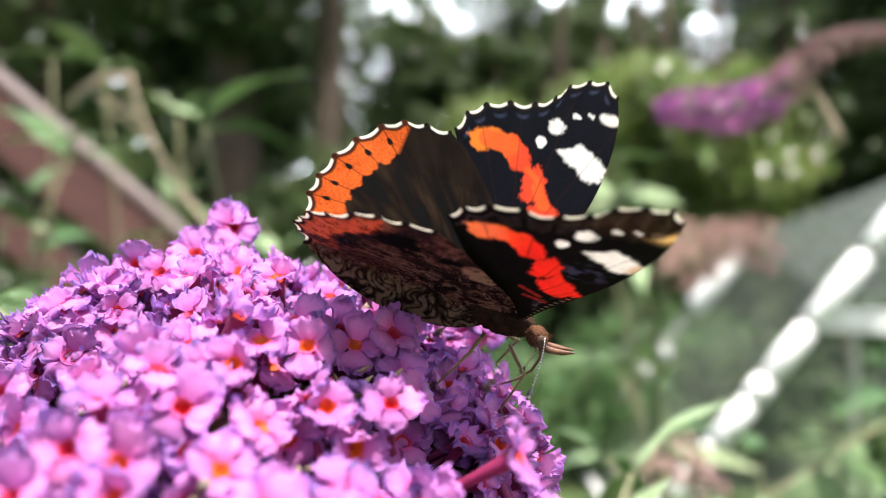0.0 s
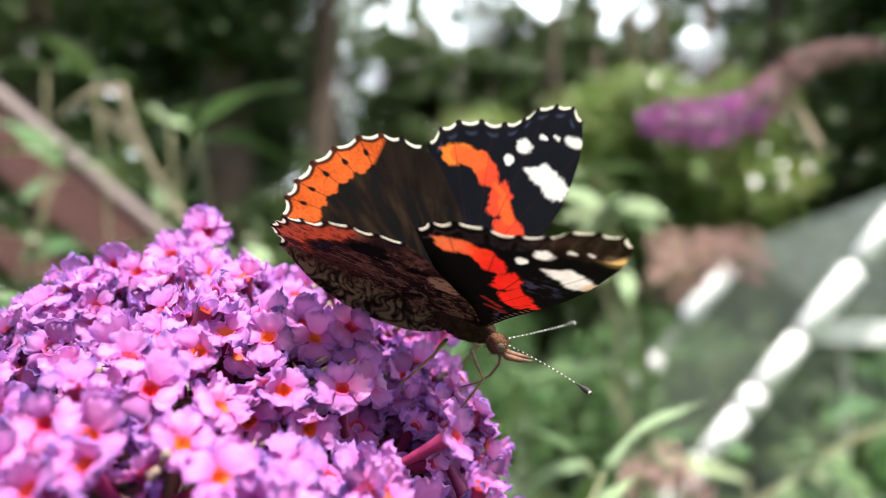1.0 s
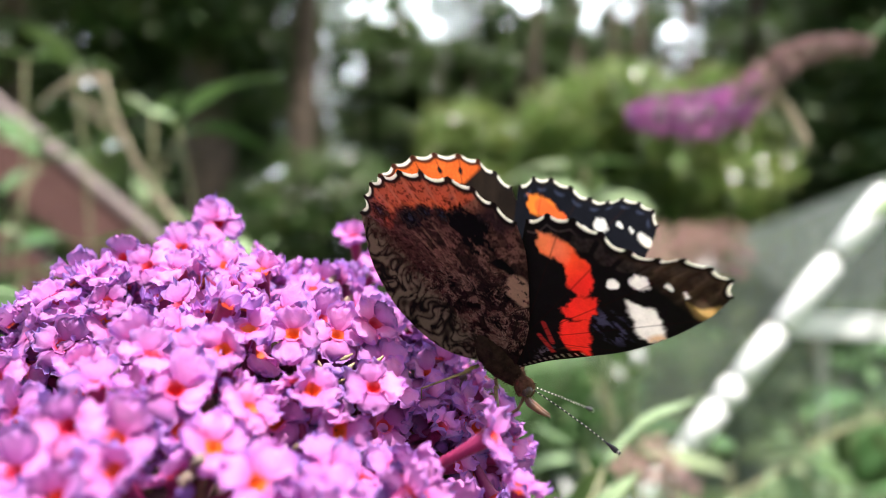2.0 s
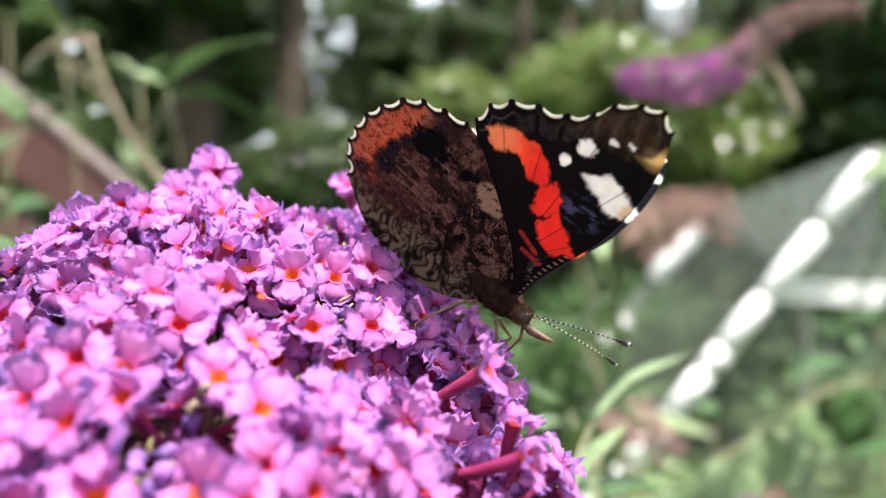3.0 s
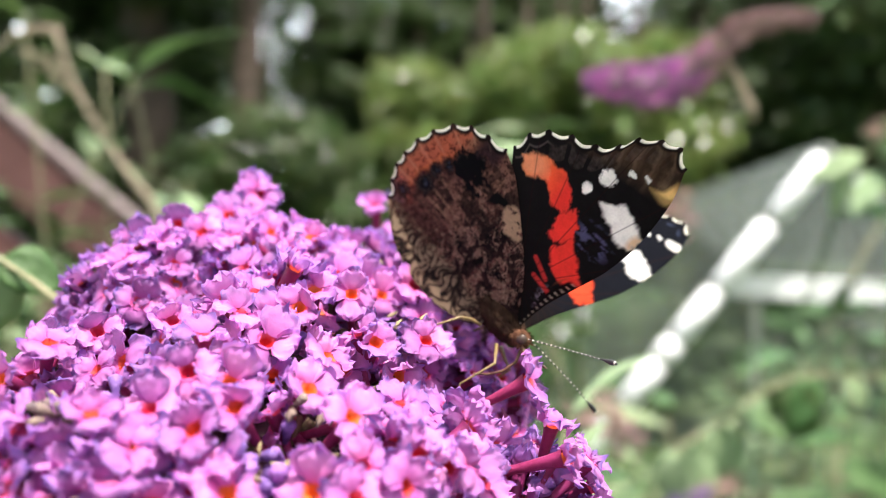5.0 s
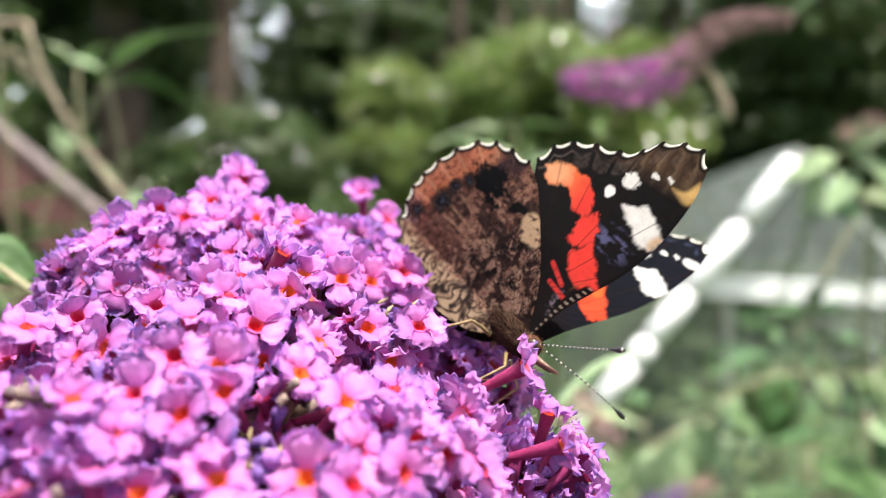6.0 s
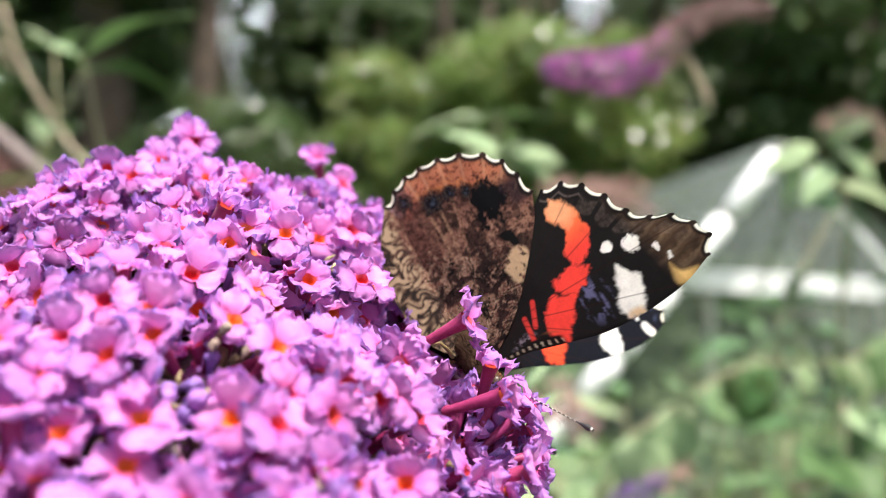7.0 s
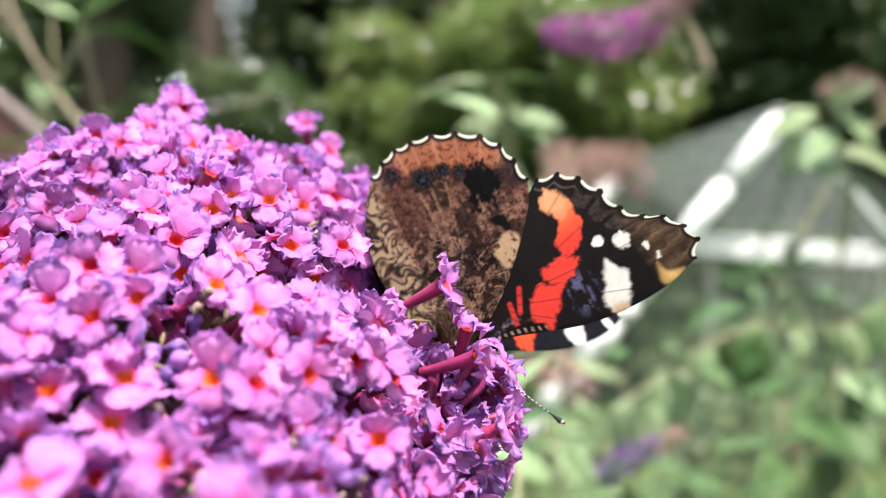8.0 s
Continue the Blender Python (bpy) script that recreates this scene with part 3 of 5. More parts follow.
# a leafy arching shoot under the drooping spike
hung_leaves([Vector((0.62, 0.95, -0.03)), Vector((0.62, 0.93, 0.7)), Vector((0.60, 0.88, 1.1)), Vector((0.56, 0.82, 1.3)), Vector((0.52, 0.80, 1.375)), Vector((0.485, 0.80, 1.358))], 0.0035,
            [(0.98, (-0.3, -0.2, -0.9), 0.06, 0.022, 1), (0.88, (-0.8, -0.2, -0.3), 0.07, 0.024, 1), (0.80, (0.7, -0.3, -0.5), 0.07, 0.022, 1), (0.74, (-0.6, -0.4, -0.5), 0.07, 0.026, 1), (0.68, (0.8, -0.2, -0.2), 0.075, 0.024, 1), (0.84, (0.6, -0.3, 0.4), 0.06, 0.02, 0), (0.62, (-0.7, -0.3, 0.1), 0.07, 0.024, 0)],
            "arching pale green shoot with narrow leaves", 622, (LEAF, LEAF_PALE))
# a thin stem with pale blades low beside the flower
hung_leaves([Vector((0.12, 0.50, -0.03)), Vector((0.12, 0.48, 0.8)), Vector((0.125, 0.46, 1.05)), Vector((0.134, 0.45, 1.135))], 0.0025,
            [(0.99, (0.6, -0.1, -0.8), 0.05, 0.02, 1), (0.9, (-0.7, -0.3, 0.5), 0.05, 0.014, 1), (0.8, (0.8, -0.2, 0.4), 0.05, 0.012, 1)], "thin stem with pale grey-green blades", 621, (LEAF, LEAF_PALE))


def dry_stem(pts, radius, label):
    t = tagged(new("dry_twig"), label, "twig")
    bm = bmesh.new()
    p = Vector(pts[0])
    low = [Vector((p.x + 0.05, p.y + 0.1, -0.03)), Vector((p.x + 0.05, p.y + 0.1, 0.5)), Vector((p.x + 0.06, p.y + 0.03, p.z - 0.15))]
    tube(bm, low + pts, [radius * 1.1] * 3 + [radius * (1 - 0.5 * i / (len(pts) - 1)) for i in range(len(pts))], 8)
    part("stem", bm, TWIG, t)
    for k in (2, 4, 5):
        bm = bmesh.new()
        p = Vector(pts[k])
        tube(bm, arc(p, p + Vector((rnd.uniform(-0.05, 0.05), rnd.uniform(-0.03, 0.03), rnd.uniform(0.02, 0.05))), (0, 0, 0.004), 5), [radius * 0.5, radius * 0.4, radius * 0.35, radius * 0.3, radius * 0.2], 6)
        part("side_twig", bm, TWIG, t)
    return t


twig = dry_stem(arc((-0.205, 0.75, 1.31), (-0.285, 0.75, 1.46), (-0.012, 0, 0), 8), 0.0034, "dry pale brown twig among leaves")
bm = bmesh.new()
tube(bm, arc((-0.283, 0.75, 1.456), (-0.36, 0.78, 1.43), (0, 0, 0.012), 8), [0.003, 0.003, 0.0028, 0.0026, 0.0024, 0.002, 0.0018, 0.0015], 7)
part("side_twig", bm, TWIG, twig)


# ---- other flower spikes of the bush ----
def small_floret(verts, faces, p, d, size, rng):
    t = aim(d, rng.uniform(0, 6.28)).to_3x3()
    k = len(verts)
    verts.append(p)
    for i in range(8):
        a = i * math.pi / 4
        r = size * (0.5 if i % 2 == 0 else 0.2)
        verts.append(p + t @ Vector((r * math.cos(a), r * math.sin(a), size * 0.75 + (0.1 * size if i % 2 == 0 else 0))))
    verts.append(p + t @ Vector((0, 0, size * 0.6)))
    for i in range(8):
        faces.append((k, k + 1 + i, k + 1 + (i + 1) % 8))
        faces.append((k + 9, k + 1 + (i + 1) % 8, k + 1 + i))


def spike(pts, r0, r1, count, size, mats, split, label, seed, stalk_end=0, girths=(), route=()):
    """A narrow panicle along pts: its first share in the first material, the rest in the second."""
    rng = random.Random(seed)
    t = tagged(new("flower_spike"), label, "flower", "flower spikes of the bush")
    n = len(pts)
    bm = bmesh.new()
    foot = Vector(pts[stalk_end])
    down = arc((0.30 + 0.1 * rng.random(), 1.05, -0.03), foot, Vector((0.25 * (foot.x - 0.3), 0.12, 0.1)), 12)
    if route:
        down = [Vector(p) for p in route] + [foot]
    tube(bm, down[:-1] + ([Vector(p) for p in pts] if stalk_end == 0 else [Vector(p) for p in pts[::-1]]), [0.0022] * (len(down) - 1 + n), 6)
    part("stalk", bm, LEAF, t)
    for which, name in ((0, "bloom"), (1, "faded_bloom")):
        verts, faces = [], []
        for _ in range(count):
            f = rng.uniform(0, 1)
            if (f > split + rng.uniform(-0.1, 0.1)) != bool(which):
                continue
            g = f * (n - 1)
            i = min(int(g), n - 2)
            p = Vector(pts[i]).lerp(Vector(pts[i + 1]), g - i)
            d = (Vector(pts[i + 1]) - Vector(pts[i])).normalized()
            s = Matrix.Rotation(rng.uniform(0, 6.28), 3, d) @ d.orthogonal().normalized()
            r = (r0 + (r1 - r0) * f) * min(1.0, 0.45 + 5 * f) * rng.uniform(0.35, 1.0) * (1 + 0.25 * math.sin(f * 40))
            if girths:
                r = np.interp(f, np.linspace(0, 1, len(girths)), girths) * rng.uniform(0.3, 1.0)
            small_floret(verts, faces, p + s * r, (s + d * 0.3).normalized(), size * rng.uniform(0.7, 1.2), rng)
        if faces:
            me = bpy.data.meshes.new(name)
            me.from_pydata(verts, [], faces)
            tagged(link_data(name, me, mats[which], t, smooth=False), kind="stuff")
    return t


BEND = ((0.160, 1.404), (0.182, 1.406), (0.210, 1.404), (0.236, 1.408), (0.256, 1.424), (0.272, 1.440), (0.288, 1.452), (0.316, 1.460), (0.344, 1.461))
big_spike = spike([Vector((x, 0.62, z)) for x, z in BEND], 0, 0, 780, 0.0065, (FAR_PETAL, FADED), 0.46, "arching purple flower spike fading to pinkish brown", 41, -1, (0.005, 0.012, 0.018, 0.017, 0.013, 0.009, 0.006, 0.004, 0.002),
                  ((0.66, 1.05, -0.03), (0.66, 1.02, 0.8), (0.64, 0.92, 1.3), (0.57, 0.78, 1.52), (0.48, 0.68, 1.55), (0.41, 0.64, 1.52)))
bm = bmesh.new()
tube(bm, arc((0.262, 0.62, 1.438), (0.297, 0.615, 1.378), (0.004, 0, 0), 7), [0.0032, 0.003, 0.0028, 0.0028, 0.003, 0.0036, 0.002], 7)
part("side_stalk", bm, TWIG, big_spike, "dry pale brown side stalk")
spike(arc((0.245, 0.92, 1.268), (0.37, 0.95, 1.322), (0, 0, 0.006), 10), 0.032, 0.012, 300, 0.009, (SPENT, SPENT), 0.4, "spent pinkish brown flower spike", 42)
spike(arc((0.26, 0.98, 1.305), (0.40, 1.00, 1.285), (0, 0, 0.02), 10), 0.024, 0.014, 260, 0.009, (SPENT, FADED), 0.7, "spent pinkish brown flower spike", 46)
spike(arc((0.18, 0.80, 1.06), (0.215, 0.80, 1.10), (0, 0, 0.004), 8), 0.014, 0.008, 110, 0.007, (SPENT, SPENT), 0.4, "small spent brown flower spike", 43)
spike(arc((0.25, 0.70, 1.012), (0.335, 0.70, 1.056), (0, 0, 0.006), 8), 0.011, 0.005, 150, 0.006, (BUD, SPENT), 0.6, "thin spent dull purple flower spike", 47)
spike(arc((0.163, 0.60, 1.155), (0.198, 0.60, 1.118), (0, 0, 0.004), 8), 0.014, 0.008, 130, 0.007, (SPENT, FADED), 0.6, "small spent pinkish brown flower spike", 48)
spike(arc((0.51, 0.80, 1.385), (0.63, 0.82, 1.34), (0, 0, 0.04), 10), 0.007, 0.004, 200, 0.006, (SPENT, SPENT), 0.4, "drooping spent pinkish brown flower spike", 44)


# ---- the flower head ----
def pigment(me, colors):
    a = me.color_attributes.new("pigment", "FLOAT_COLOR", "POINT")
    a.data.foreach_set("color", np.c_[colors, np.ones(len(colors))].astype(np.float32).ravel())


def corolla_mesh(seed, cup, reach, aged=0.0):
    """Four broad rounded lobes with crimped edges round an orange throat; metres, throat at the origin, opening towards +z."""
    rng = random.Random(seed + 40)
    verts, faces, tone = [], [], []
    NA, NR = 25, 11
    for lobe in range(4):
        a0 = lobe * math.pi / 2 + rng.uniform(-0.14, 0.14)
        span, wd = (reach - 0.62) * rng.uniform(0.92, 1.18), rng.uniform(1.5, 1.95)
        # each lobe rises from the throat and rolls outwards, more or less
        rise, roll = radians(rng.uniform(*((15, 50), (38, 78), (15, 50), (-8, 22))[lobe]) + 14 * cup), radians(rng.uniform(-105, 0))
        ph, curl, lay, k0 = rng.uniform(0, 6.28), rng.uniform(-0.6, 0.75), 0.10 * (lobe % 2), len(verts)
        r = z0 = last = 0.0
        for i in range(NR):
            t = math.sin(math.pi / 2 * i / (NR - 1)) ** 0.9
            r += span * (t - last) * math.cos(rise + roll * t)
            z0 += span * (t - last) * math.sin(rise + roll * t)
            slope, last = rise + roll * t, t
            half = 0.58 + (wd - 0.58) * math.sin(math.pi / 2 * t / 0.58) if t < 0.58 else wd * max(0.0, 1 - ((t - 0.58) / 0.42) ** 2.3) ** 0.5
            half = max(half, 0.12)
            for k in range(NA):
                s = math.sin(math.pi / 2 * (2 * k / (NA - 1) - 1))
                edge = max(abs(s) ** 3, t ** 4)
                q = Vector((span * t * 1.3, s * half * 1.3, seed * 7.1 + lobe * 3.3))
                frill, crumple = noise.noise(q * 1.7) + 0.75 * noise.noise(q * 3.6), noise.noise(q * 0.8 + Vector((5, 3, 1)))
                out = 0.40 * frill * edge - 0.12 * edge * math.cos(3.2 * s + ph) - aged * 0.6 * t - 0.2 * abs(curl) * s * s * t
                lift = lay * t + curl * s * s * t * 0.75 + (0.4 + aged) * crumple * t
                lift += edge * ((0.26 + 0.25 * aged) * math.sin(6.5 * s + 3.0 * t + ph) + 0.75 * frill)
                x = 0.62 + r + out * math.cos(slope) - lift * math.sin(slope)
                z = 0.12 + z0 + out * math.sin(slope) + lift * math.cos(slope)
                y = s * half * (1 - 0.35 * aged * t) * (1 - 0.2 * abs(curl) * t) + 0.18 * edge * crumple
                verts.append(((x * math.cos(a0) - y * math.sin(a0)) * MM, (x * math.sin(a0) + y * math.cos(a0)) * MM, z * MM))
                tone.append((t, edge, frill))
        for i in range(NR - 1):
            for k in range(NA - 1):
                j = k0 + i * NA + k
                faces.append((j, j + NA, j + NA + 1, j + 1))
    k0, N = len(verts), 10
    for i, (r, z) in enumerate(((1.0, 0.24), (0.68, 0.08), (0.52, -0.4), (0.1, -0.8))):
        for k in range(N):
            a = 2 * math.pi * k / N
            verts.append((r * math.cos(a) * MM, r * math.sin(a) * MM, z * MM))
            tone.append((0.1 - 0.35 * i, 0, 0))
    for i in range(3):
        for k in range(N):
            j, l = k0 + i * N + k, k0 + i * N + (k + 1) % N
            faces.append((j, l, l + N, j + N))
    t, edge, frill = np.array(tone).T
    throat, mid, rim = np.array((0.72, 0.05, 0.02)), np.array((0.65, 0.235, 0.55)), np.array((0.32, 0.16, 0.52))
    mid = mid * (1 - 0.6 * aged) + np.array((0.36, 0.22, 0.60)) * 0.6 * aged
    mix = np.clip(edge * 0.62 + 1.1 * frill * edge + 0.10 * np.sin(7 * t + seed) + 0.06 * (seed % 3) + 0.3 * aged, 0, 1)[:, None]
    col = mid * (1 - mix) + rim * mix
    flush = np.clip(1 - t / (0.42 + 0.05 * (seed % 4)), 0, 1)[:, None] * 0.7
    col = col * (1 - flush) + np.array((0.66, 0.10, 0.40)) * flush
    near = np.clip(-t / 0.3, 0, 1)[:, None]
    col = col * (1 - near) + throat * near
    me = bpy.data.meshes.new("floret")
    me.from_pydata(verts, [], faces)
    pigment(me, col)
    me.materials.append(PETAL)
    me.polygons.foreach_set("use_smooth", [True] * len(me.polygons))
    return me


def tube_mesh(length, bend):
    bm = bmesh.new()
    pts = [(bend * MM * (1 - t) ** 2, 0, (-0.15 - length * (1 - t)) * MM) for t in (0, 0.15, 0.4, 0.7, 0.9, 1)]
    tube(bm, pts, [0.55 * MM, 0.42 * MM, 0.5 * MM, 0.62 * MM, 0.75 * MM, 0.92 * MM], 9, caps=False)
    me = bpy.data.meshes.new("tube")
    bm.to_mesh(me)
    bm.free()
    me.materials.append(TUBE)
    me.polygons.foreach_set("use_smooth", [True] * len(me.polygons))
    return me


COROLLAS = [corolla_mesh(k, *c) for k, c in enumerate(((0.1, 2.9), (-0.5, 3.1), (0.6, 2.8), (1.1, 2.6), (-0.9, 2.9), (0.3, 3.2), (-0.2, 2.7), (1.6, 2.4), (0.2, 3.0), (-0.7, 3.0, 0.3), (0.8, 2.7, 0.5), (0.5, 2.9), (1.3, 2.4, 0.9)))]
TUBES = [tube_mesh(6.6, 0.6), tube_mesh(7.4, -0.8), tube_mesh(5.8, 0.2)]

A0, A1, GIRTH = Vector((-20, 22, 1235.5)), Vector((-25, 112, 1273.5)), 31.5
head = tagged(new("buddleia_flower"), "large pink-purple butterfly bush panicle with orange-throated florets", "flower")
axis = A1 - A0
AX, LONG = axis.normalized(), axis.length
SIDE = AX.cross(Vector((0, 0, 1))).normalized()
TOP = SIDE.cross(AX)


def skin(s, phi):
    """A place on the panicle's skin and the way out of it; s runs along the axis, past its end over a dome."""
    ring = SIDE * math.cos(phi) + TOP * math.sin(phi)
    girth = GIRTH - 1.5 - 5.5 * min(1.0, max(0.0, 66 - s) / 20) * max(0.0, math.sin(phi)) ** 4 - 3.2 * max(0.0, 1 - s / 42) - 4.0 * min(1.0, s / LONG) ** 2 + 1.4 * math.sin(0.21 * s + 2 * phi) - 3.0 * max(0.0, math.cos(phi - 2.9)) ** 4 * min(1.0, max(0.0, s - 55) / 20)
    if s <= LONG:
        return A0 + AX * s + ring * girth, ring
    a = min((s - LONG) / GIRTH, 1.5)
    d = ring * math.cos(a) + AX * math.sin(a)
    return A1 + d * girth, d


rng = random.Random(11)
clusters = []
tries = 0
while tries < 6000:
    tries += 1
    s, phi = rng.uniform(0, LONG + 44), rng.uniform(0, 6.283)
    p, d = skin(s, phi)
    if s > LONG and rng.random() > math.cos((s - LONG) / GIRTH):
        continue
    if all((p - q).length > (11.0 if s < 40 else 9.0) for q, _, _ in clusters):
        clusters.append((p, d, s))
# side branches of the panicle, placed to fill its outline as the camera sees it
for LOBE, reach in ((Vector((-39.5, 107, 1282.5)), 16), (Vector((-37, 67, 1270)), 14.5), (Vector((-44, 80, 1272)), 14), (Vector((-1.5, 78, 1263)), 15), (Vector((-4, 104, 1272)), 15), (Vector((-6, 117, 1280.5)), 13)):
    for _ in range(900):
        d = Vector((rng.gauss(0, 1), rng.gauss(0, 1), rng.gauss(0, 1))).normalized()
        p = LOBE + d * reach
        off_axis = (p - A0) - AX * (p - A0).dot(AX)
        if off_axis.length > GIRTH - 3 and all((p - q).length > 7.6 for q, _, _ in clusters):
            clusters.append((p, d, 50))

florets = []
for p, d, s in clusters:
    heart = p - d * 11.0 + AX * -2
    lift = rng.uniform(-3.4, 2.2)
    n = rng.randint(6, 8)
    spin = rng.uniform(0, 6.28)
    for k in range(n):
        tilt = 0.15 if k == 0 else rng.uniform(0.34, 0.68)
        around = spin + 6.283 * k / (n - 1) + rng.uniform(-0.25, 0.25)
        o = d.orthogonal().normalized()
        e = d.cross(o)
        way = (d * math.cos(tilt) + (o * math.cos(around) + e * math.sin(around)) * math.sin(tilt)).normalized()
        way = (way + AX * 0.1).normalized()
        florets.append((heart + way * (11.0 + lift + rng.uniform(-2.0, 1.6)), way, s))
    for k in range(3):
        way = (d + Vector((rng.uniform(-0.8, 0.8), rng.uniform(-0.8, 0.8), rng.uniform(-0.8, 0.8)))).normalized()
        florets.append((heart + way * rng.uniform(6.5, 9.0), way, -1))
# single florets that stand clear of the rest
florets += [(Vector((-30.5, 115, 1303.8)), Vector((0.1, -0.45, 0.85)), 0), (Vector((6.8, 76, 1281)), Vector((0.72, -0.3, 0.5)), 0),
            (Vector((-10.6, 126, 1301.5)), Vector((-0.15, -0.35, 0.9)), 0), (Vector((-6.5, 121, 1297)), Vector((0.45, -0.5, 0.7)), 0)]
# open florets placed from tracked points and turned half towards the camera
FACING = ((-20, 79, 1289), (-18, 67, 1282), (-13.5, 63, 1280), (-24.7, 62, 1281.3), (-28, 59, 1280), (-43, 80, 1286), (-35, 82, 1287), (-26, 106, 1297), (-16, 90, 1292), (-30, 66, 1284),
          (-36, 105, 1297), (-23, 80, 1288), (-14, 85, 1290), (-44, 72, 1280), (-40, 108, 1298), (-33, 110, 1299.5), (-31, 56, 1274), (-25, 53, 1272), (-13, 54, 1275), (-7, 60, 1277),
          (-17, 56, 1275), (-2, 56, 1269), (-11, 78.5, 1285), (-5, 80, 1285), (-33, 63, 1281), (-23, 73, 1286), (-10, 94, 1289), (-29, 114, 1303))
NEAR_CAMERA = Vector((-4, -12, 1302))
facing = []
for p in map(Vector, FACING):
    to = (NEAR_CAMERA - p).normalized()
    out = (p - A0) - AX * (p - A0).dot(AX)
    facing.append((p, (out.normalized() * 0.5 + to * 0.5 + Vector((rng.uniform(-0.4, 0.4), 0, rng.uniform(-0.1, 0.5)))).normalized(), to))


def hides(p):
    """Whether a floret at p would hide one of the facing ones from the camera."""
    for q, _, to in facing:
        along = max(0.0, min(8.0, (p - q).dot(to)))
        if (p - q - to * along).length < 3.1:
            return True
    return False


# hollows between the clusters, where florets have withered
HOLLOWS = [Vector(c) for c in ((-31, 85, 1285), (-12.5, 71.5, 1281), (-20, 59.5, 1277), (-36, 69, 1280), (-7, 87, 1286))]


# also clears florets that stand between a hollow and the camera
def hollow(p):
    return any((p - c).length < 4.6 or ((p - c).dot(NEAR_CAMERA - c) > 0 and (p - c).length < 10 and (p - c).cross((NEAR_CAMERA - c).normalized()).length < 3.0) for c in HOLLOWS)


def turned_away(p, way):
    """Whether a floret beside a hollow would show its tube across it."""
    return way.dot((NEAR_CAMERA - p).normalized()) < 0.25 and any((p - c).length < 12 for c in HOLLOWS)


florets = [f for f in florets if f[2] == 0 or not (hides(f[0]) or hollow(f[0]) or turned_away(f[0], f[1]))] + [(p, way, 0) for p, way, _ in facing]

middle = Vector((-15, 76, 1288))
order = sorted(range(len(florets)), key=lambda i: (florets[i][0] - middle).length + (60 if florets[i][1].z < -0.15 else 0) + (90 if florets[i][2] < 0 else 0))
rest_v, rest_f, rest_c, tube_v, tube_f = [], [], [], [], []


def mesh_arrays(me):
    co = np.empty(len(me.vertices) * 3)
    me.vertices.foreach_get("co", co)
    return co.reshape(-1, 3), [tuple(f.vertices) for f in me.polygons]


plain = [mesh_arrays(m) for m in COROLLAS]
plain_tube = [mesh_arrays(m) for m in TUBES]
tints = []
for m in COROLLAS:
    c = np.empty(len(m.vertices) * 4, np.float32)
    m.color_attributes["pigment"].data.foreach_get("color", c)
    tints.append(c.reshape(-1, 4)[:, :3])
for rank, i in enumerate(order):
    p, way, s = florets[i]
    way = (way + Vector((rng.uniform(-0.42, 0.42), rng.uniform(-0.42, 0.42), rng.uniform(-0.42, 0.42)))).normalized() if s else way
    m = Matrix.Translation(p * MM) @ aim(way, rng.gauss(0, 1.1 if s else 0.4)) @ Matrix.Scale(rng.uniform(1.0, 1.3) if s else rng.uniform(1.12, 1.28), 4)
    v, u = rng.randrange(len(COROLLAS) if s else 9), rng.randrange(len(TUBES))
    if rank < 300:
        f = new("floret", COROLLAS[v])
        f.parent, f.matrix_local = head, m
        t = new("tube", TUBES[u])
        t.parent = f
    else:
        a = np.array(m)
        for (co, fs), vs, out in ((plain[v], rest_v, rest_f), (plain_tube[u], tube_v, tube_f)):
            k = sum(map(len, vs))
            vs.append(co @ a[:3, :3].T + a[:3, 3])
            out += [tuple(j + k for j in g) for g in fs]
        rest_c.append(tints[v])
me = bpy.data.meshes.new("outer_bloom")
me.from_pydata(np.concatenate(rest_v).tolist(), [], rest_f)
pigment(me, np.concatenate(rest_c))
tagged(link_data("outer_bloom", me, PETAL, head), kind="stuff")
me = bpy.data.meshes.new("outer_tube_mass")
me.from_pydata(np.concatenate(tube_v).tolist(), [], tube_f)
tagged(link_data("outer_tube_mass", me, TUBE, head), kind="stuff")

# one solid dark core closes the gaps between the florets
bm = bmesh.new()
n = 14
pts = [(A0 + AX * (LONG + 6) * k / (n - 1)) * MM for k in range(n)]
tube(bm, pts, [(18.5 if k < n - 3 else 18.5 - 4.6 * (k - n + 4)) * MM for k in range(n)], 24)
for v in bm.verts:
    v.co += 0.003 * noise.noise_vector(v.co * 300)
part("core", bm, CORE, head, "dark solid core of the panicle")
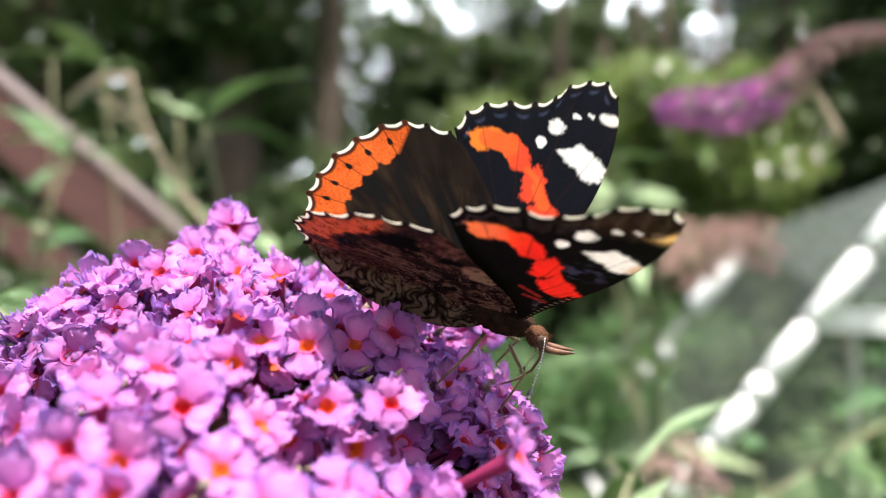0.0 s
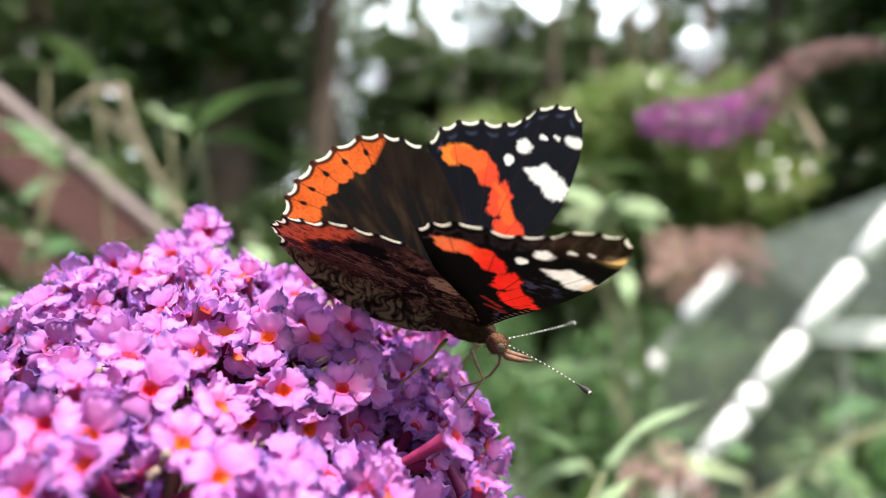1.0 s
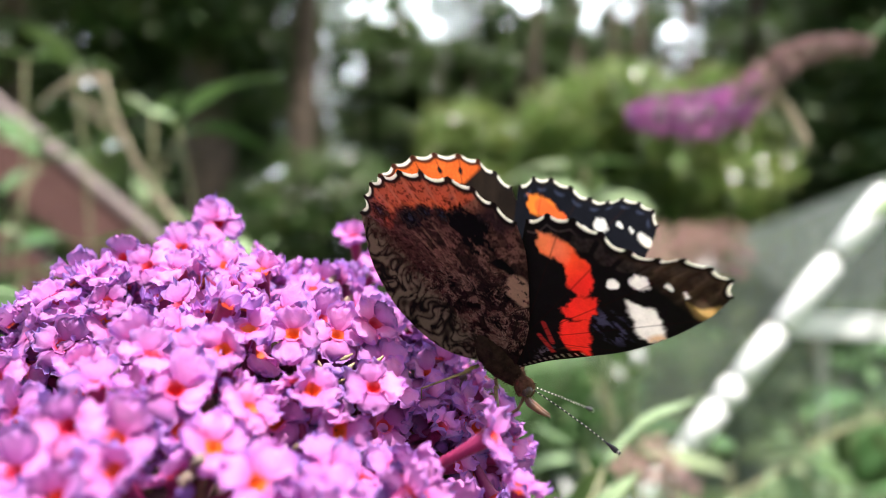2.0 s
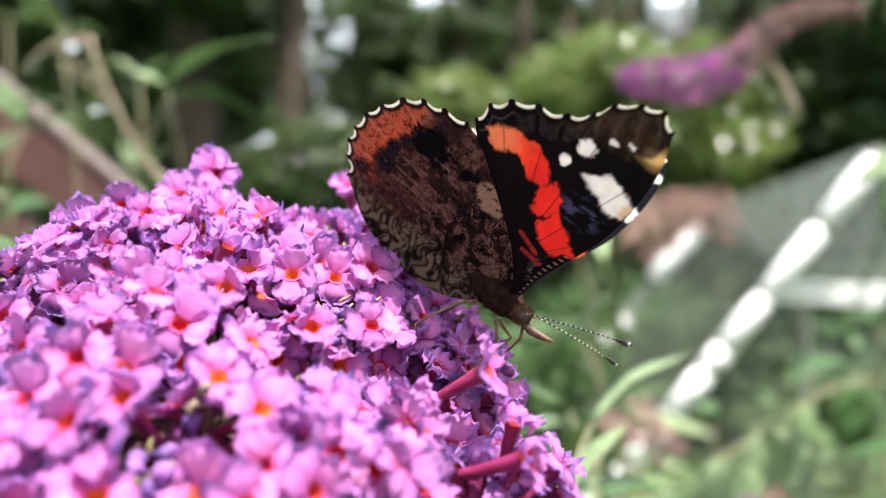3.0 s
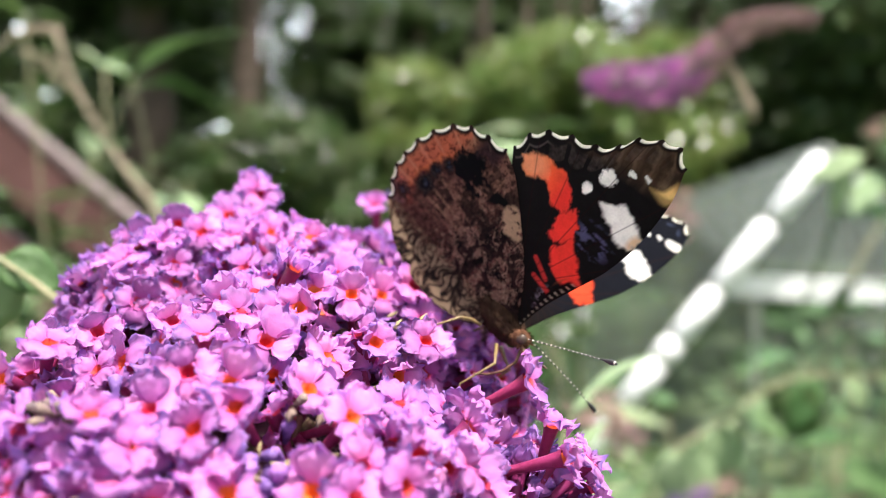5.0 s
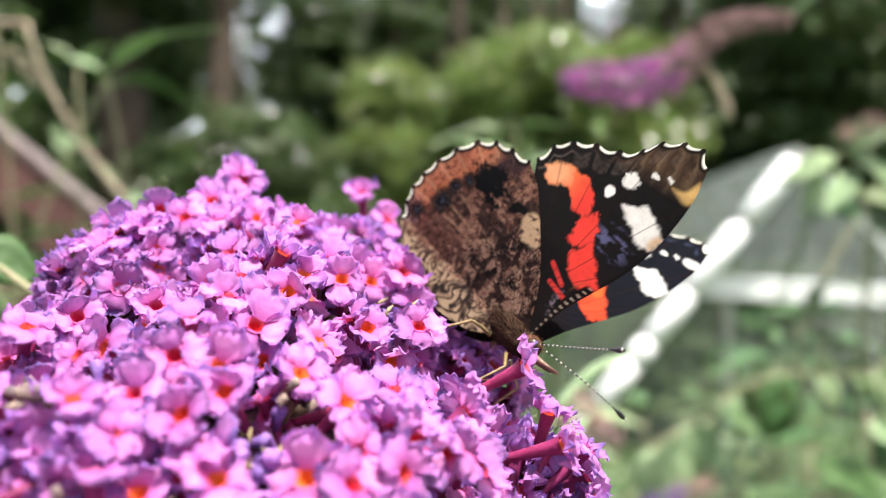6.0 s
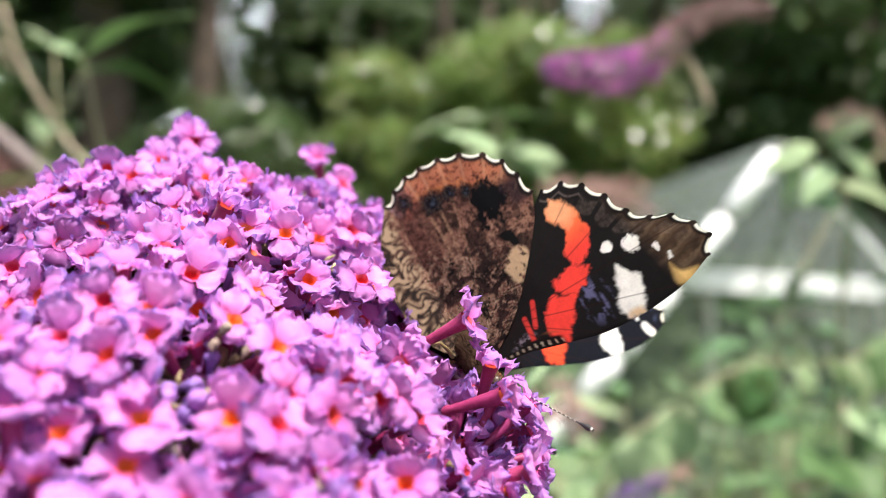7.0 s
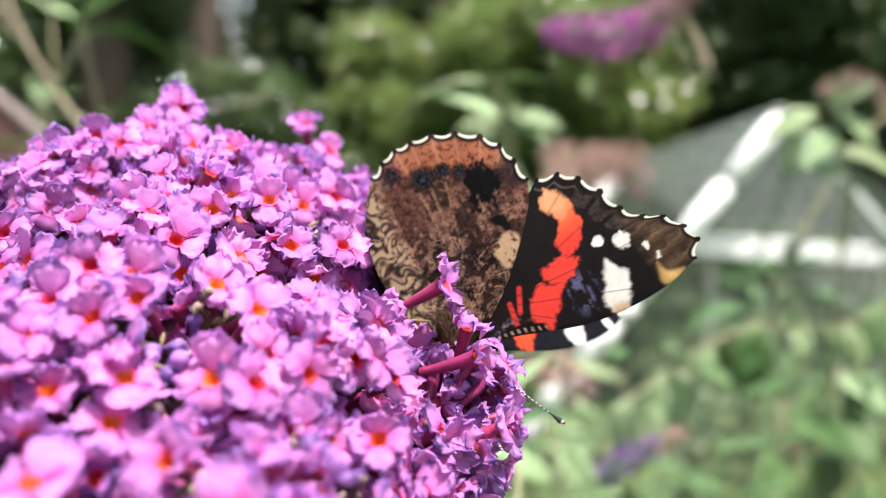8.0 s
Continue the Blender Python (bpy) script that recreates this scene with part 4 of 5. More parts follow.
# green-brown calyces, buds and withered florets between the open ones
bm = bmesh.new()
for p, d, s in clusters:
    heart = p - d * 11.0
    for k in range(7):
        way = (d + Vector((rng.uniform(-0.8, 0.8), rng.uniform(-0.8, 0.8), rng.uniform(-0.8, 0.8)))).normalized()
        q = heart + way * rng.uniform(3.0, 7.5)
        tube(bm, [(heart) * MM, (q - way * 2.6) * MM, (q - way) * MM, q * MM], [0.4 * MM, 0.45 * MM, 0.75 * MM, 0.5 * MM], 6)
tagged(part("calyx_mass", bm, CALYX, head), kind="stuff")
bm = bmesh.new()
wither = bmesh.new()
for k, (p, d, s) in enumerate(clusters):
    for j in range(4):
        way = (d + Vector((rng.uniform(-0.9, 0.9), rng.uniform(-0.9, 0.9), rng.uniform(-0.9, 0.9)))).normalized()
        q = p - d * 11.0 + way * rng.uniform(7.5, 10.5)
        if j < 2:
            tube(bm, [(q - way * 3) * MM, (q - way * 1.5) * MM, (q - way * 0.3) * MM, q * MM], [0.3 * MM, 0.5 * MM, 0.85 * MM, 0.3 * MM], 7)
        elif k % 2 == 0:
            for _ in range(5):
                o = Vector((rng.uniform(-1, 1), rng.uniform(-1, 1), rng.uniform(-1, 1)))
                tube(wither, [(q + o * 0.3) * MM, (q + o * 1.2 + way * 0.5) * MM, (q + o * 1.7 + way * rng.uniform(-0.5, 1)) * MM], [0.25 * MM, 0.55 * MM, 0.12 * MM], 5)
tagged(part("bud_mass", bm, BUD, head), kind="stuff")
tagged(part("withered_bloom", wither, WITHERED, head), kind="stuff")
# pale husks and dark shrivelled florets in a few hollows
husk, bud = bmesh.new(), bmesh.new()
for c in HOLLOWS:
    c = c + (A0 + AX * (c - A0).dot(AX) - c).normalized() * 2.0
    for _ in range(14):
        q = c + Vector((rng.uniform(-3.5, 3.5), rng.uniform(-3.5, 3.5), rng.uniform(-1.5, 1.5)))
        way = (NEAR_CAMERA - q).normalized() + Vector((rng.uniform(-0.8, 0.8), rng.uniform(-0.5, 0.5), rng.uniform(-0.2, 1.0)))
        way.normalize()
        tube(bud, [(q - way * 3.5) * MM, (q - way * 1.5) * MM, (q + way * 0.2) * MM, (q + way * 0.9) * MM], [0.3 * MM, 0.45 * MM, rng.uniform(0.6, 1.0) * MM, 0.25 * MM], 7)
    for _ in range(11):
        q = c + Vector((rng.uniform(-3.5, 3.5), rng.uniform(-3, 3), rng.uniform(-2, 2)))
        o = Vector((rng.uniform(-1, 1), rng.uniform(-1, 1), rng.uniform(-0.4, 1))).normalized()
        tube(husk, [q * MM, (q + o * 0.8) * MM, (q + o * 1.5 + Vector((0.2, 0, 0.2))) * MM], [0.1 * MM, 0.3 * MM, 0.08 * MM], 5)
tagged(part("dark_bud_mass", bud, BUD, head, "shrivelled dark violet florets"), kind="stuff")
tagged(part("husk_mass", husk, HUSK, head, "pale yellowish dry husks"), kind="stuff")
bm = bmesh.new()
foot = A0 * MM + AX * 0.01
tube(bm, [foot, foot - AX * 0.025, Vector((-0.018, 0.0, 1.19)), Vector((-0.008, 0.03, 1.12))] + arc((0.0, 0.07, 1.03), (0.12, 0.7, -0.03), (-0.02, -0.05, -0.02), 10), [0.0035] * 5 + [0.004] * 9, 8)
part("stalk", bm, STEM, head)

# leaves close behind the flower head
stem = leafy_stem(arc((-0.045, 0.135, 1.262), (-0.0835, 0.15, 1.2905), (0, 0, 0.002), 6), 0.0014, 0, "thin pale stalk with rounded green leaves beside the flower", 500, LEAF)
for loc, d, z, l, w, mat in (((-0.0825, 0.150, 1.290), (0.75, 0.1, -0.35), (0.3, -0.8, 0.5), 0.012, 0.0105, LEAF), ((-0.0835, 0.150, 1.291), (-0.25, 0.05, -0.85), (0.1, -1, 0.1), 0.019, 0.015, LEAF_PALE),
                             ((-0.0840, 0.150, 1.291), (-0.8, 0.1, 0.3), (0.1, -0.8, 0.5), 0.014, 0.010, LEAF)):
    ob = link_data("leaf", leaf_mesh(l, w, 0.15, 0.2), mat, stem)
    x = Vector(d).normalized()
    z = (Vector(z) - x * x.dot(Vector(z))).normalized()
    ob.matrix_local = Matrix.Translation(loc) @ Matrix((x, z.cross(x), z)).transposed().to_4x4()
leafy_stem([Vector((0.05, 0.5, -0.03)), Vector((0.03, 0.3, 0.6)), Vector((0.012, 0.15, 1.1))] + arc((0.01, 0.13, 1.20), (0.055, 0.24, 1.235), (0.0, 0, 0.004), 6), 0.0012, 3, "young pale green shoot below the flower head", 501, LEAF_PALE, 0.35, 0.5)
leafy_stem([Vector((0.08, 0.5, -0.03)), Vector((0.05, 0.3, 0.6)), Vector((0.032, 0.18, 1.08))] + arc((0.03, 0.16, 1.17), (0.06, 0.30, 1.225), (0.01, 0, 0.01), 6), 0.0012, 3, "young green shoot below the flower head", 502, LEAF, 0.45, 0.5)


# ---- the butterfly ----
def smooth_line(points, count):
    """Catmull-Rom through points."""
    p = np.array(points, float)
    p = np.vstack([2 * p[0] - p[1], p, 2 * p[-1] - p[-2]])
    out = []
    for t in np.linspace(0, len(points) - 1 - 1e-9, count, endpoint=False):
        i, f = int(t), t - int(t)
        a, b, c, d = p[i : i + 4]
        out.append(0.5 * (2 * b + (c - a) * f + (2 * a - 5 * b + 4 * c - d) * f * f + (3 * b - a - 3 * c + d) * f ** 3))
    return np.array(out)


def inside(xy, points, soft=0.12, rounded=True):
    """How far inside a polygon, rounded or not: 0 outside, 1 inside, with a soft edge."""
    p = smooth_line([*points, points[0]], 40) if rounded else np.array(points, float)
    q = np.roll(p, -1, 0)
    dist, odd = np.full(len(xy), 1e9), np.zeros(len(xy), bool)
    for (ax, ay), (bx, by) in zip(p, q):
        e, w = np.array((bx - ax, by - ay)), xy - (ax, ay)
        t = np.clip(w @ e / (e @ e + 1e-12), 0, 1)
        dist = np.minimum(dist, np.hypot(*(w - t[:, None] * e).T))
        odd ^= ((ay > xy[:, 1]) != (by > xy[:, 1])) & (xy[:, 0] < (bx - ax) * (xy[:, 1] - ay) / (by - ay + 1e-12) + ax)
    return np.clip(0.5 + np.where(odd, dist, -dist) / soft, 0, 1)


def disc(xy, x, y, rx, ry, soft=0.25):
    return np.clip((1 - np.hypot((xy[:, 0] - x) / rx, (xy[:, 1] - y) / ry)) / soft, 0, 1)


def speckle(xy, scale, seed=0.0, octaves=4):
    """Fractal noise of mean 0 and spread 1."""
    v = np.array([noise.fractal(Vector((x * scale, y * scale, seed)), 1.0, 2.0, octaves) for x, y in xy])
    return (v - v.mean()) / (v.std() + 1e-9)


def over(col, mask, tint):
    m = np.asarray(mask)[:, None]
    return col * (1 - m) + np.asarray(tint) * m


FORE = dict(
    front=((0.4, 0.6), (1.2, 6.0), (2.6, 10.6), (4.1, 15.5), (4.7, 21.0), (4.3, 26.8)),
    outer=((3.1, 30.8), (1.2, 32.3), (-1.0, 31.6), (-3.2, 30.0), (-4.4, 27.9), (-6.6, 26.0), (-9.6, 24.9), (-12.4, 23.3), (-14.2, 21.2)),
    inner=((-14.8, 18.5), (-9.8, 11.8), (-4.1, 5.2)), heart=(-2.6, 10.0), veins=9)
HIND = dict(
    front=((0.2, 1.2), (-3.4, 7.5), (-8.0, 12.6), (-12.2, 16.2)),
    outer=((-15.2, 17.7), (-18.3, 17.4), (-21.0, 16.7), (-23.4, 15.0), (-25.6, 12.2), (-27.2, 9.2), (-28.0, 6.2), (-28.2, 3.8), (-27.5, 1.4)),
    inner=((-26.2, -0.8), (-20.5, -3.6), (-13.5, -4.8), (-6.0, -3.6)), heart=(-12.0, 6.0), veins=9)
BAND = (((-13.2, 18.6), (-12.2, 20.3), (-9.6, 21.1), (-8.3, 19.0), (-11.1, 17.4)), ((-9.7, 20.9), (-7.6, 21.2), (-5.6, 20.3), (-4.1, 18.1), (-4.7, 16.7), (-6.6, 17.1), (-8.4, 18.6)),
        ((-4.3, 13.9), (-4.7, 16.8), (-3.4, 18.8), (-1.8, 17.3), (-1.5, 15.3), (-3.2, 13.4)), ((-2.9, 12.6), (-1.5, 15.4), (1.0, 13.6), (2.9, 11.6), (1.7, 9.6), (-0.9, 10.3)))
PATCH = ((-2.0, 21.3), (-0.4, 22.2), (0.6, 23.4), (2.4, 22.6), (4.6, 21.4), (4.3, 19.0), (3.2, 18.7), (1.4, 19.5))
SPOTS = ((-2.9, 24.3, 1.2, 1.3), (-4.1, 21.7, 0.8, 0.85), (-1.2, 26.5, 0.65, 0.6), (0.8, 27.4, 0.42, 0.42))
CREAM = ((-9.0, 9.6), (-10.6, 11.8), (-9.4, 13.4), (-6.6, 11.1), (-6.9, 10.0))
BLACKS, ORANGE, RED, SNOW = (0.016, 0.014, 0.014), (0.86, 0.25, 0.035), (0.80, 0.085, 0.035), (0.86, 0.86, 0.84)


def paint_fore(xy, rim, vein, outer, upper):
    s1, s2 = 0.22 * speckle(xy, 0.55, 1.0), 0.22 * speckle(xy, 1.6, 5.0)
    col = np.tile((0.007, 0.008, 0.013) if upper else BLACKS, (len(xy), 1))
    if upper:
        base = np.clip((9 - np.hypot(xy[:, 0] + 2, xy[:, 1])) / 6, 0, 1) * 0.8
        col = over(col, base, (0.012, 0.008, 0.006))
    else:
        tipward = np.clip((xy[:, 1] - 25.2 - 0.15 * xy[:, 0]) / 2.5, 0, 1) * np.clip(0.75 + 0.8 * s1, 0, 1)
        col = over(col, tipward, (0.13, 0.078, 0.046))
        ribs = np.sin(3.1 * xy[:, 0] + 0.9 * xy[:, 1] + 2 * s1)
        col = over(col, tipward * np.clip(ribs * 1.5 - 0.6, 0, 1) * 0.7, (0.25, 0.17, 0.105))
        col = over(col, tipward * np.clip(-ribs * 1.5 - 0.6, 0, 1) * 0.7, (0.05, 0.03, 0.02))
        cells = np.clip((1.1 - np.abs(rim - 2.1)) / 0.3, 0, 1) * outer * np.clip((xy[:, 0] + 11.5) / 1.5, 0, 1) * np.clip((np.abs(vein) - 0.25) / 0.15, 0, 1)
        col = over(col, cells * np.clip(0.55 + 0.8 * s2, 0.05, 1) * np.clip((1.5 - xy[:, 0]) / 2, 0, 1) * 0.3, (0.24, 0.18, 0.145))
        col = over(col, np.clip(1 - np.abs(rim - 1.5) / 0.22, 0, 1) * outer * np.clip((-10.5 - xy[:, 0]) / 1.5, 0, 1) * 0.6, (0.22, 0.17, 0.15))
        col = over(col, disc(xy, 0.4, 17.0, 3.4, 2.6, 0.5) * np.clip(speckle(np.c_[xy[:, 0] * 0.5, xy[:, 1] * 1.6], 1.0, 71.0) * 1.6 - 0.5, 0, 1) * 0.85, (0.16, 0.16, 0.30))
        col = over(col, disc(xy, 0.2, 6.8, 1.3, 2.2, 0.6) * np.clip(s2 * 3 + 0.2, 0, 1) * 0.8, (0.35, 0.28, 0.34))
    mask_top = inside(xy + 0.6 * np.c_[s2, s1], BAND[0], 0.5, False)
    for b in BAND:
        tint = np.array(ORANGE if upper else (0.84, 0.24, 0.075))
        red = np.clip((xy[:, 0] + 10.5) / 4.5, 0, 1)[:, None]
        tint = tint * (1 - red) + np.array(RED if upper else (0.82, 0.08, 0.06)) * red
        mask = inside(xy + 0.6 * np.c_[s2, s1], b, 0.35, False)
        col = col * (1 - mask[:, None]) + tint * mask[:, None]
    if upper:
        for a, b, w in (((-10.6, 19.4), (-7.6, 19.6), 1.3), ((-4.6, 17.6), (-3.0, 16.8), 0.55), ((-2.6, 15.8), (-1.2, 14.0), 0.9)):
            a, b = np.array(a), np.array(b)
            t = np.clip((xy - a) @ (b - a) / ((b - a) @ (b - a)), 0, 1)
            col = over(col, np.clip((w - np.hypot(*(xy - a - t[:, None] * (b - a)).T)) / 0.3, 0, 1), (0.83, 0.15, 0.035))
    else:
        col = over(col, disc(xy, -11.6, 19.2, 3.6, 2.8, 0.6) * mask_top * 0.9, (0.85, 0.50, 0.27))
        for a, b in (((-3.6, 10.3), (-0.9, 9.0)), ((-2.4, 8.3), (0.6, 7.9))):
            a, b = np.array(a), np.array(b)
            t = np.clip((xy - a) @ (b - a) / ((b - a) @ (b - a)), 0, 1)
            col = over(col, np.clip((0.42 - np.hypot(*(xy - a - t[:, None] * (b - a)).T)) / 0.2, 0, 1), (0.78, 0.06, 0.05))
    snow = SNOW if upper else (0.84, 0.80, 0.74)
    for x, y, rx, ry in SPOTS:
        col = over(col, disc(xy + 0.6 * np.c_[s2, s1], x, y, rx, ry), snow)
    mask = inside(xy + 0.6 * np.c_[s2, s1], PATCH, 0.35, False)
    col = over(col, mask, snow)
    if upper:
        col = over(col, disc(xy, 3.0, 27.7, 1.5, 0.95) * (1 - disc(xy, 2.4, 28.8, 1.2, 0.7, 0.5)), snow)
        col = over(col, np.clip(1 - np.abs(rim - 1.5) / 0.4, 0, 1) * outer * np.clip(np.abs(vein) * 2 - 1, 0, 1) * 0.3, (0.14, 0.18, 0.34))
    else:
        col = over(col, disc(xy, 4.6, 20.2, 1.3, 1.8, 0.5) * mask, (0.70, 0.48, 0.30))
        col = over(col, inside(xy + 0.2 * np.c_[s2, s1], ((1.4, 26.7), (2.9, 27.3), (3.5, 29.2), (4.6, 27.2), (3.6, 26.1)), 0.5), (0.72, 0.46, 0.17))
    if not upper:
        # ribbed dark fore edge with pale dots near the root
        ribbed = (1 - outer) * np.clip((xy[:, 0] - 0.02 * xy[:, 1]) / 0.3, 0, 1) * np.clip((11.5 - xy[:, 1]) / 0.6, 0, 1)
        col = over(col, ribbed * np.clip((1.5 - rim) / 0.3, 0, 1), (0.012, 0.009, 0.009))
        col = over(col, ribbed * np.clip((0.95 - rim) / 0.2, 0, 1) * np.clip((rim - 0.2) / 0.2, 0, 1) * np.clip(np.sin(xy[:, 1] * 7.5) * 2.5 - 0.8, 0, 1), (0.50, 0.40, 0.30))
        col = over(col, ribbed * np.clip(1 - np.abs(rim - 1.9) / 0.35, 0, 1) * 0.6, (0.30, 0.10, 0.04))
    # dark veins cross the pale marks
    ang = np.arctan2(xy[:, 0] + 3.0, xy[:, 1] - 6.0)
    ray = np.abs(((ang * 3.4 + 0.35) % 1) - 0.5) * np.hypot(xy[:, 0] + 3, xy[:, 1] - 6) / 3.4
    col = over(col, np.clip((0.12 - ray) / 0.08, 0, 1) * 0.5, (0.03, 0.012, 0.01))
    return fringe(col, rim, vein, outer)


def fringe(col, rim, vein, outer):
    col = over(col, np.clip((0.95 - rim) / 0.2, 0, 1) * outer * 0.9, (0.015, 0.012, 0.012))
    return over(col, np.clip((0.46 - rim) / 0.14, 0, 1) * np.clip((np.abs(vein) - 0.38) / 0.15, 0, 1) * outer, (0.88, 0.86, 0.76))


def paint_hind(xy, rim, vein, outer, upper):
    s1, s2, s3 = 0.22 * speckle(xy, 0.33, 11.0), 0.22 * speckle(xy, 1.3, 15.0), 0.22 * speckle(xy, 3.2, 19.0)
    along = np.clip((xy[:, 0] + 27.5) / 12, 0, 1)
    if upper:
        streak = speckle(np.c_[np.arctan2(xy[:, 0] + 2, xy[:, 1] + 4) * 14, 0.15 * np.hypot(xy[:, 0], xy[:, 1])], 1.0, 31.0)
        col = np.tile((0.026, 0.017, 0.011), (len(xy), 1)) * (0.55 + 0.35 * streak[:, None])
        col = over(col, np.clip((xy[:, 1] - 9) / 5, 0, 1) * 0.7, (0.02, 0.014, 0.011))
        wide = 5.0 - 1.2 * along
        mask = np.clip((wide - rim + 0.5 * s2) / 0.35, 0, 1) * outer * np.clip((-19.9 - xy[:, 0]) / 0.5, 0, 1)
        col = over(col, mask, np.clip(np.array((0.80, 0.15, 0.028)) * (1 + 0.5 * s3[:, None]), 0, 0.9))
        col = over(col, mask * np.clip((0.11 - np.abs(vein) * 1.0) / 0.08, 0, 1) * 0.85, (0.03, 0.015, 0.008))
        col = over(col, mask * np.clip((0.62 - np.hypot(rim - 2.4, vein * 1.5)) / 0.2, 0, 1), (0.012, 0.01, 0.01))
    else:
        base = np.hypot(xy[:, 0] + 1.5, xy[:, 1] - 1.0)
        sway = np.c_[speckle(xy, 0.5, 61.0, 1), speckle(xy, 0.5, 67.0, 1)]
        warp, warp2 = xy + 0.7 * sway, xy - 0.6 * sway
        blot, lines, fine = speckle(warp, 0.42, 41.0, 2), speckle(warp, 0.66, 47.0, 1), speckle(warp2, 1.05, 53.0, 1)
        anal = np.clip((-0.4 - xy[:, 1] + 2.0 * s2) / 1.2, 0, 1)
        col = np.tile((0.13, 0.056, 0.043), (len(xy), 1)) * np.clip(1 + 1.2 * s2[:, None] + 1.0 * s3[:, None], 0.3, 2.4)
        # paler brown fan across the middle, fine dark and tan marbling towards the root
        fan = np.clip(1 - np.abs(base - 16.0 - 4 * s1) / 5.0, 0, 1) ** 0.5 * np.clip((xy[:, 1] - 2.5) / 2, 0, 1)
        col = over(col, fan * np.clip(0.55 + 2.2 * s2 + 1.5 * s3, 0, 1) * 0.85, (0.34, 0.18, 0.12))
        col = over(col, fan * np.clip(blot * 2.0 - 0.5, 0, 1) * 0.9, (0.028, 0.017, 0.015))
        root = np.clip((15.0 - base + 6 * s2) / 2.0, 0, 1)
        col = over(col, root * np.clip(blot * 2.5 + 0.3, 0, 1) * 0.85, (0.022, 0.014, 0.014))
        col = over(col, root * np.clip(-blot * 2.0 - 1.1, 0, 1) * 0.7, (0.36, 0.21, 0.145))
        for field, dark, pale in ((lines, 0.24, 0.52), (fine, 0.18, 0.44)):
            col = over(col, np.clip(0.25 + root, 0, 1) * np.clip((dark - np.abs(field)) / 0.10, 0, 1) * 0.92, (0.010, 0.008, 0.008))
            col = over(col, np.clip(0.15 + root, 0, 1) * np.clip((0.13 - np.abs(np.abs(field) - pale)) / 0.08, 0, 1) * np.clip(0.65 + 0.3 * s3 - 0.7 * blot, 0, 1) * 0.9, (0.50, 0.33, 0.23))
        # bold dark crescents across the cell
        for x, y, rx, ry, dx in ((-11.2, 6.6, 2.6, 1.5, -1.1), (-7.6, 4.6, 2.2, 1.3, -0.9), (-9.0, 9.4, 1.6, 1.0, -0.7), (-13.8, 3.4, 1.4, 1.1, -0.7)):
            w = xy + 1.6 * np.c_[s2, s3]
            col = over(col, np.clip(disc(w, x, y, rx, ry, 0.3) - disc(w, x + dx, y + 0.2, rx * 0.85, ry * 0.8, 0.3), 0, 1) * 0.95, (0.009, 0.008, 0.009))
        # tan, black-marbled fold beside the body
        col = over(col, anal * 0.7, (0.06, 0.037, 0.027))
        col = over(col, anal * np.clip(np.abs(lines) * 2 - 0.8, 0, 1) * 0.9, (0.35, 0.25, 0.165))
        col = over(col, anal * np.clip((0.30 - np.abs(lines)) / 0.12, 0, 1) * 0.92, (0.014, 0.011, 0.011))
        # reddish brown margin with darker scaling
        red = np.clip((4.7 - 1.8 * np.clip((6.0 - xy[:, 1]) / 5, 0, 1) - rim + 1.0 * s2) / 0.9, 0, 1) * outer * np.clip((-17.8 - xy[:, 0] + s1) / 1.4, 0, 1) * np.clip((xy[:, 1] - 1.6) / 1.6, 0, 1)
        col = over(col, red * 0.95, (0.44, 0.185, 0.105))
        col = over(col, red * np.clip(s3 * 4.0 + s2 * 3.0 - 0.2, 0, 1) * 0.75, (0.06, 0.022, 0.018))
        col = over(col, red * np.clip(1 - np.abs(rim - 3.1 + 0.5 * s2) / 0.5, 0, 1) * np.clip(0.4 + 2 * s3, 0, 1) * 0.7, (0.12, 0.045, 0.035))
        col = over(col, red * np.clip((rim - 3.3) / 0.4, 0, 1) * np.clip(0.6 + 2 * s2, 0, 1) * 0.7, (0.62, 0.26, 0.10))
        col = over(col, np.clip((3.4 - rim) / 0.6, 0, 1) * outer * np.clip((4.5 - xy[:, 1]) / 2, 0, 1) * np.clip(0.6 + 2 * s3, 0, 1) * 0.6, (0.26, 0.19, 0.22))
        # pale veins from the root to the margin
        for q in smooth_line(HIND["outer"], 8)[1:]:
            a, e = np.array((-5.0, 3.4)), q - np.array((-5.0, 3.4))
            f = np.clip((xy - a) @ e / (e @ e), 0, 1)
            bow = np.c_[np.zeros(len(f)), 0.9 * np.sin(math.pi * f)]
            near = np.hypot(*(xy - a - f[:, None] * e - bow).T)
            col = over(col, np.clip((0.30 - near) / 0.12, 0, 1) * np.clip((f - 0.3) * 4, 0, 1) * np.clip(0.7 + 1.5 * s3, 0.3, 1) * 0.55, (0.55, 0.33, 0.20))
        # row of dark rounded eyespots
        for x, y, r in ((-22.4, 5.6, 1.75), (-21.9, 8.4, 1.15), (-20.6, 10.5, 1.0), (-19.2, 12.4, 1.3), (-17.4, 13.7, 1.5), (-25.0, 2.0, 1.3)):
            c = np.array((x, y))
            far = np.hypot(*(xy - c + 1.0 * np.c_[s2, s3]).T) / r
            col = over(col, np.clip((1.25 - far) / 0.2, 0, 1) * 0.6, (0.05, 0.024, 0.018))
            col = over(col, np.clip((1.0 - far) / 0.2, 0, 1), (0.009, 0.008, 0.011))
            col = over(col, np.clip(1 - np.abs(far - 0.62) / 0.12, 0, 1) * 0.5, (0.16, 0.12, 0.10))
            col = over(col, np.clip((0.3 - far) / 0.15, 0, 1) * 0.6, (0.08, 0.10, 0.15))
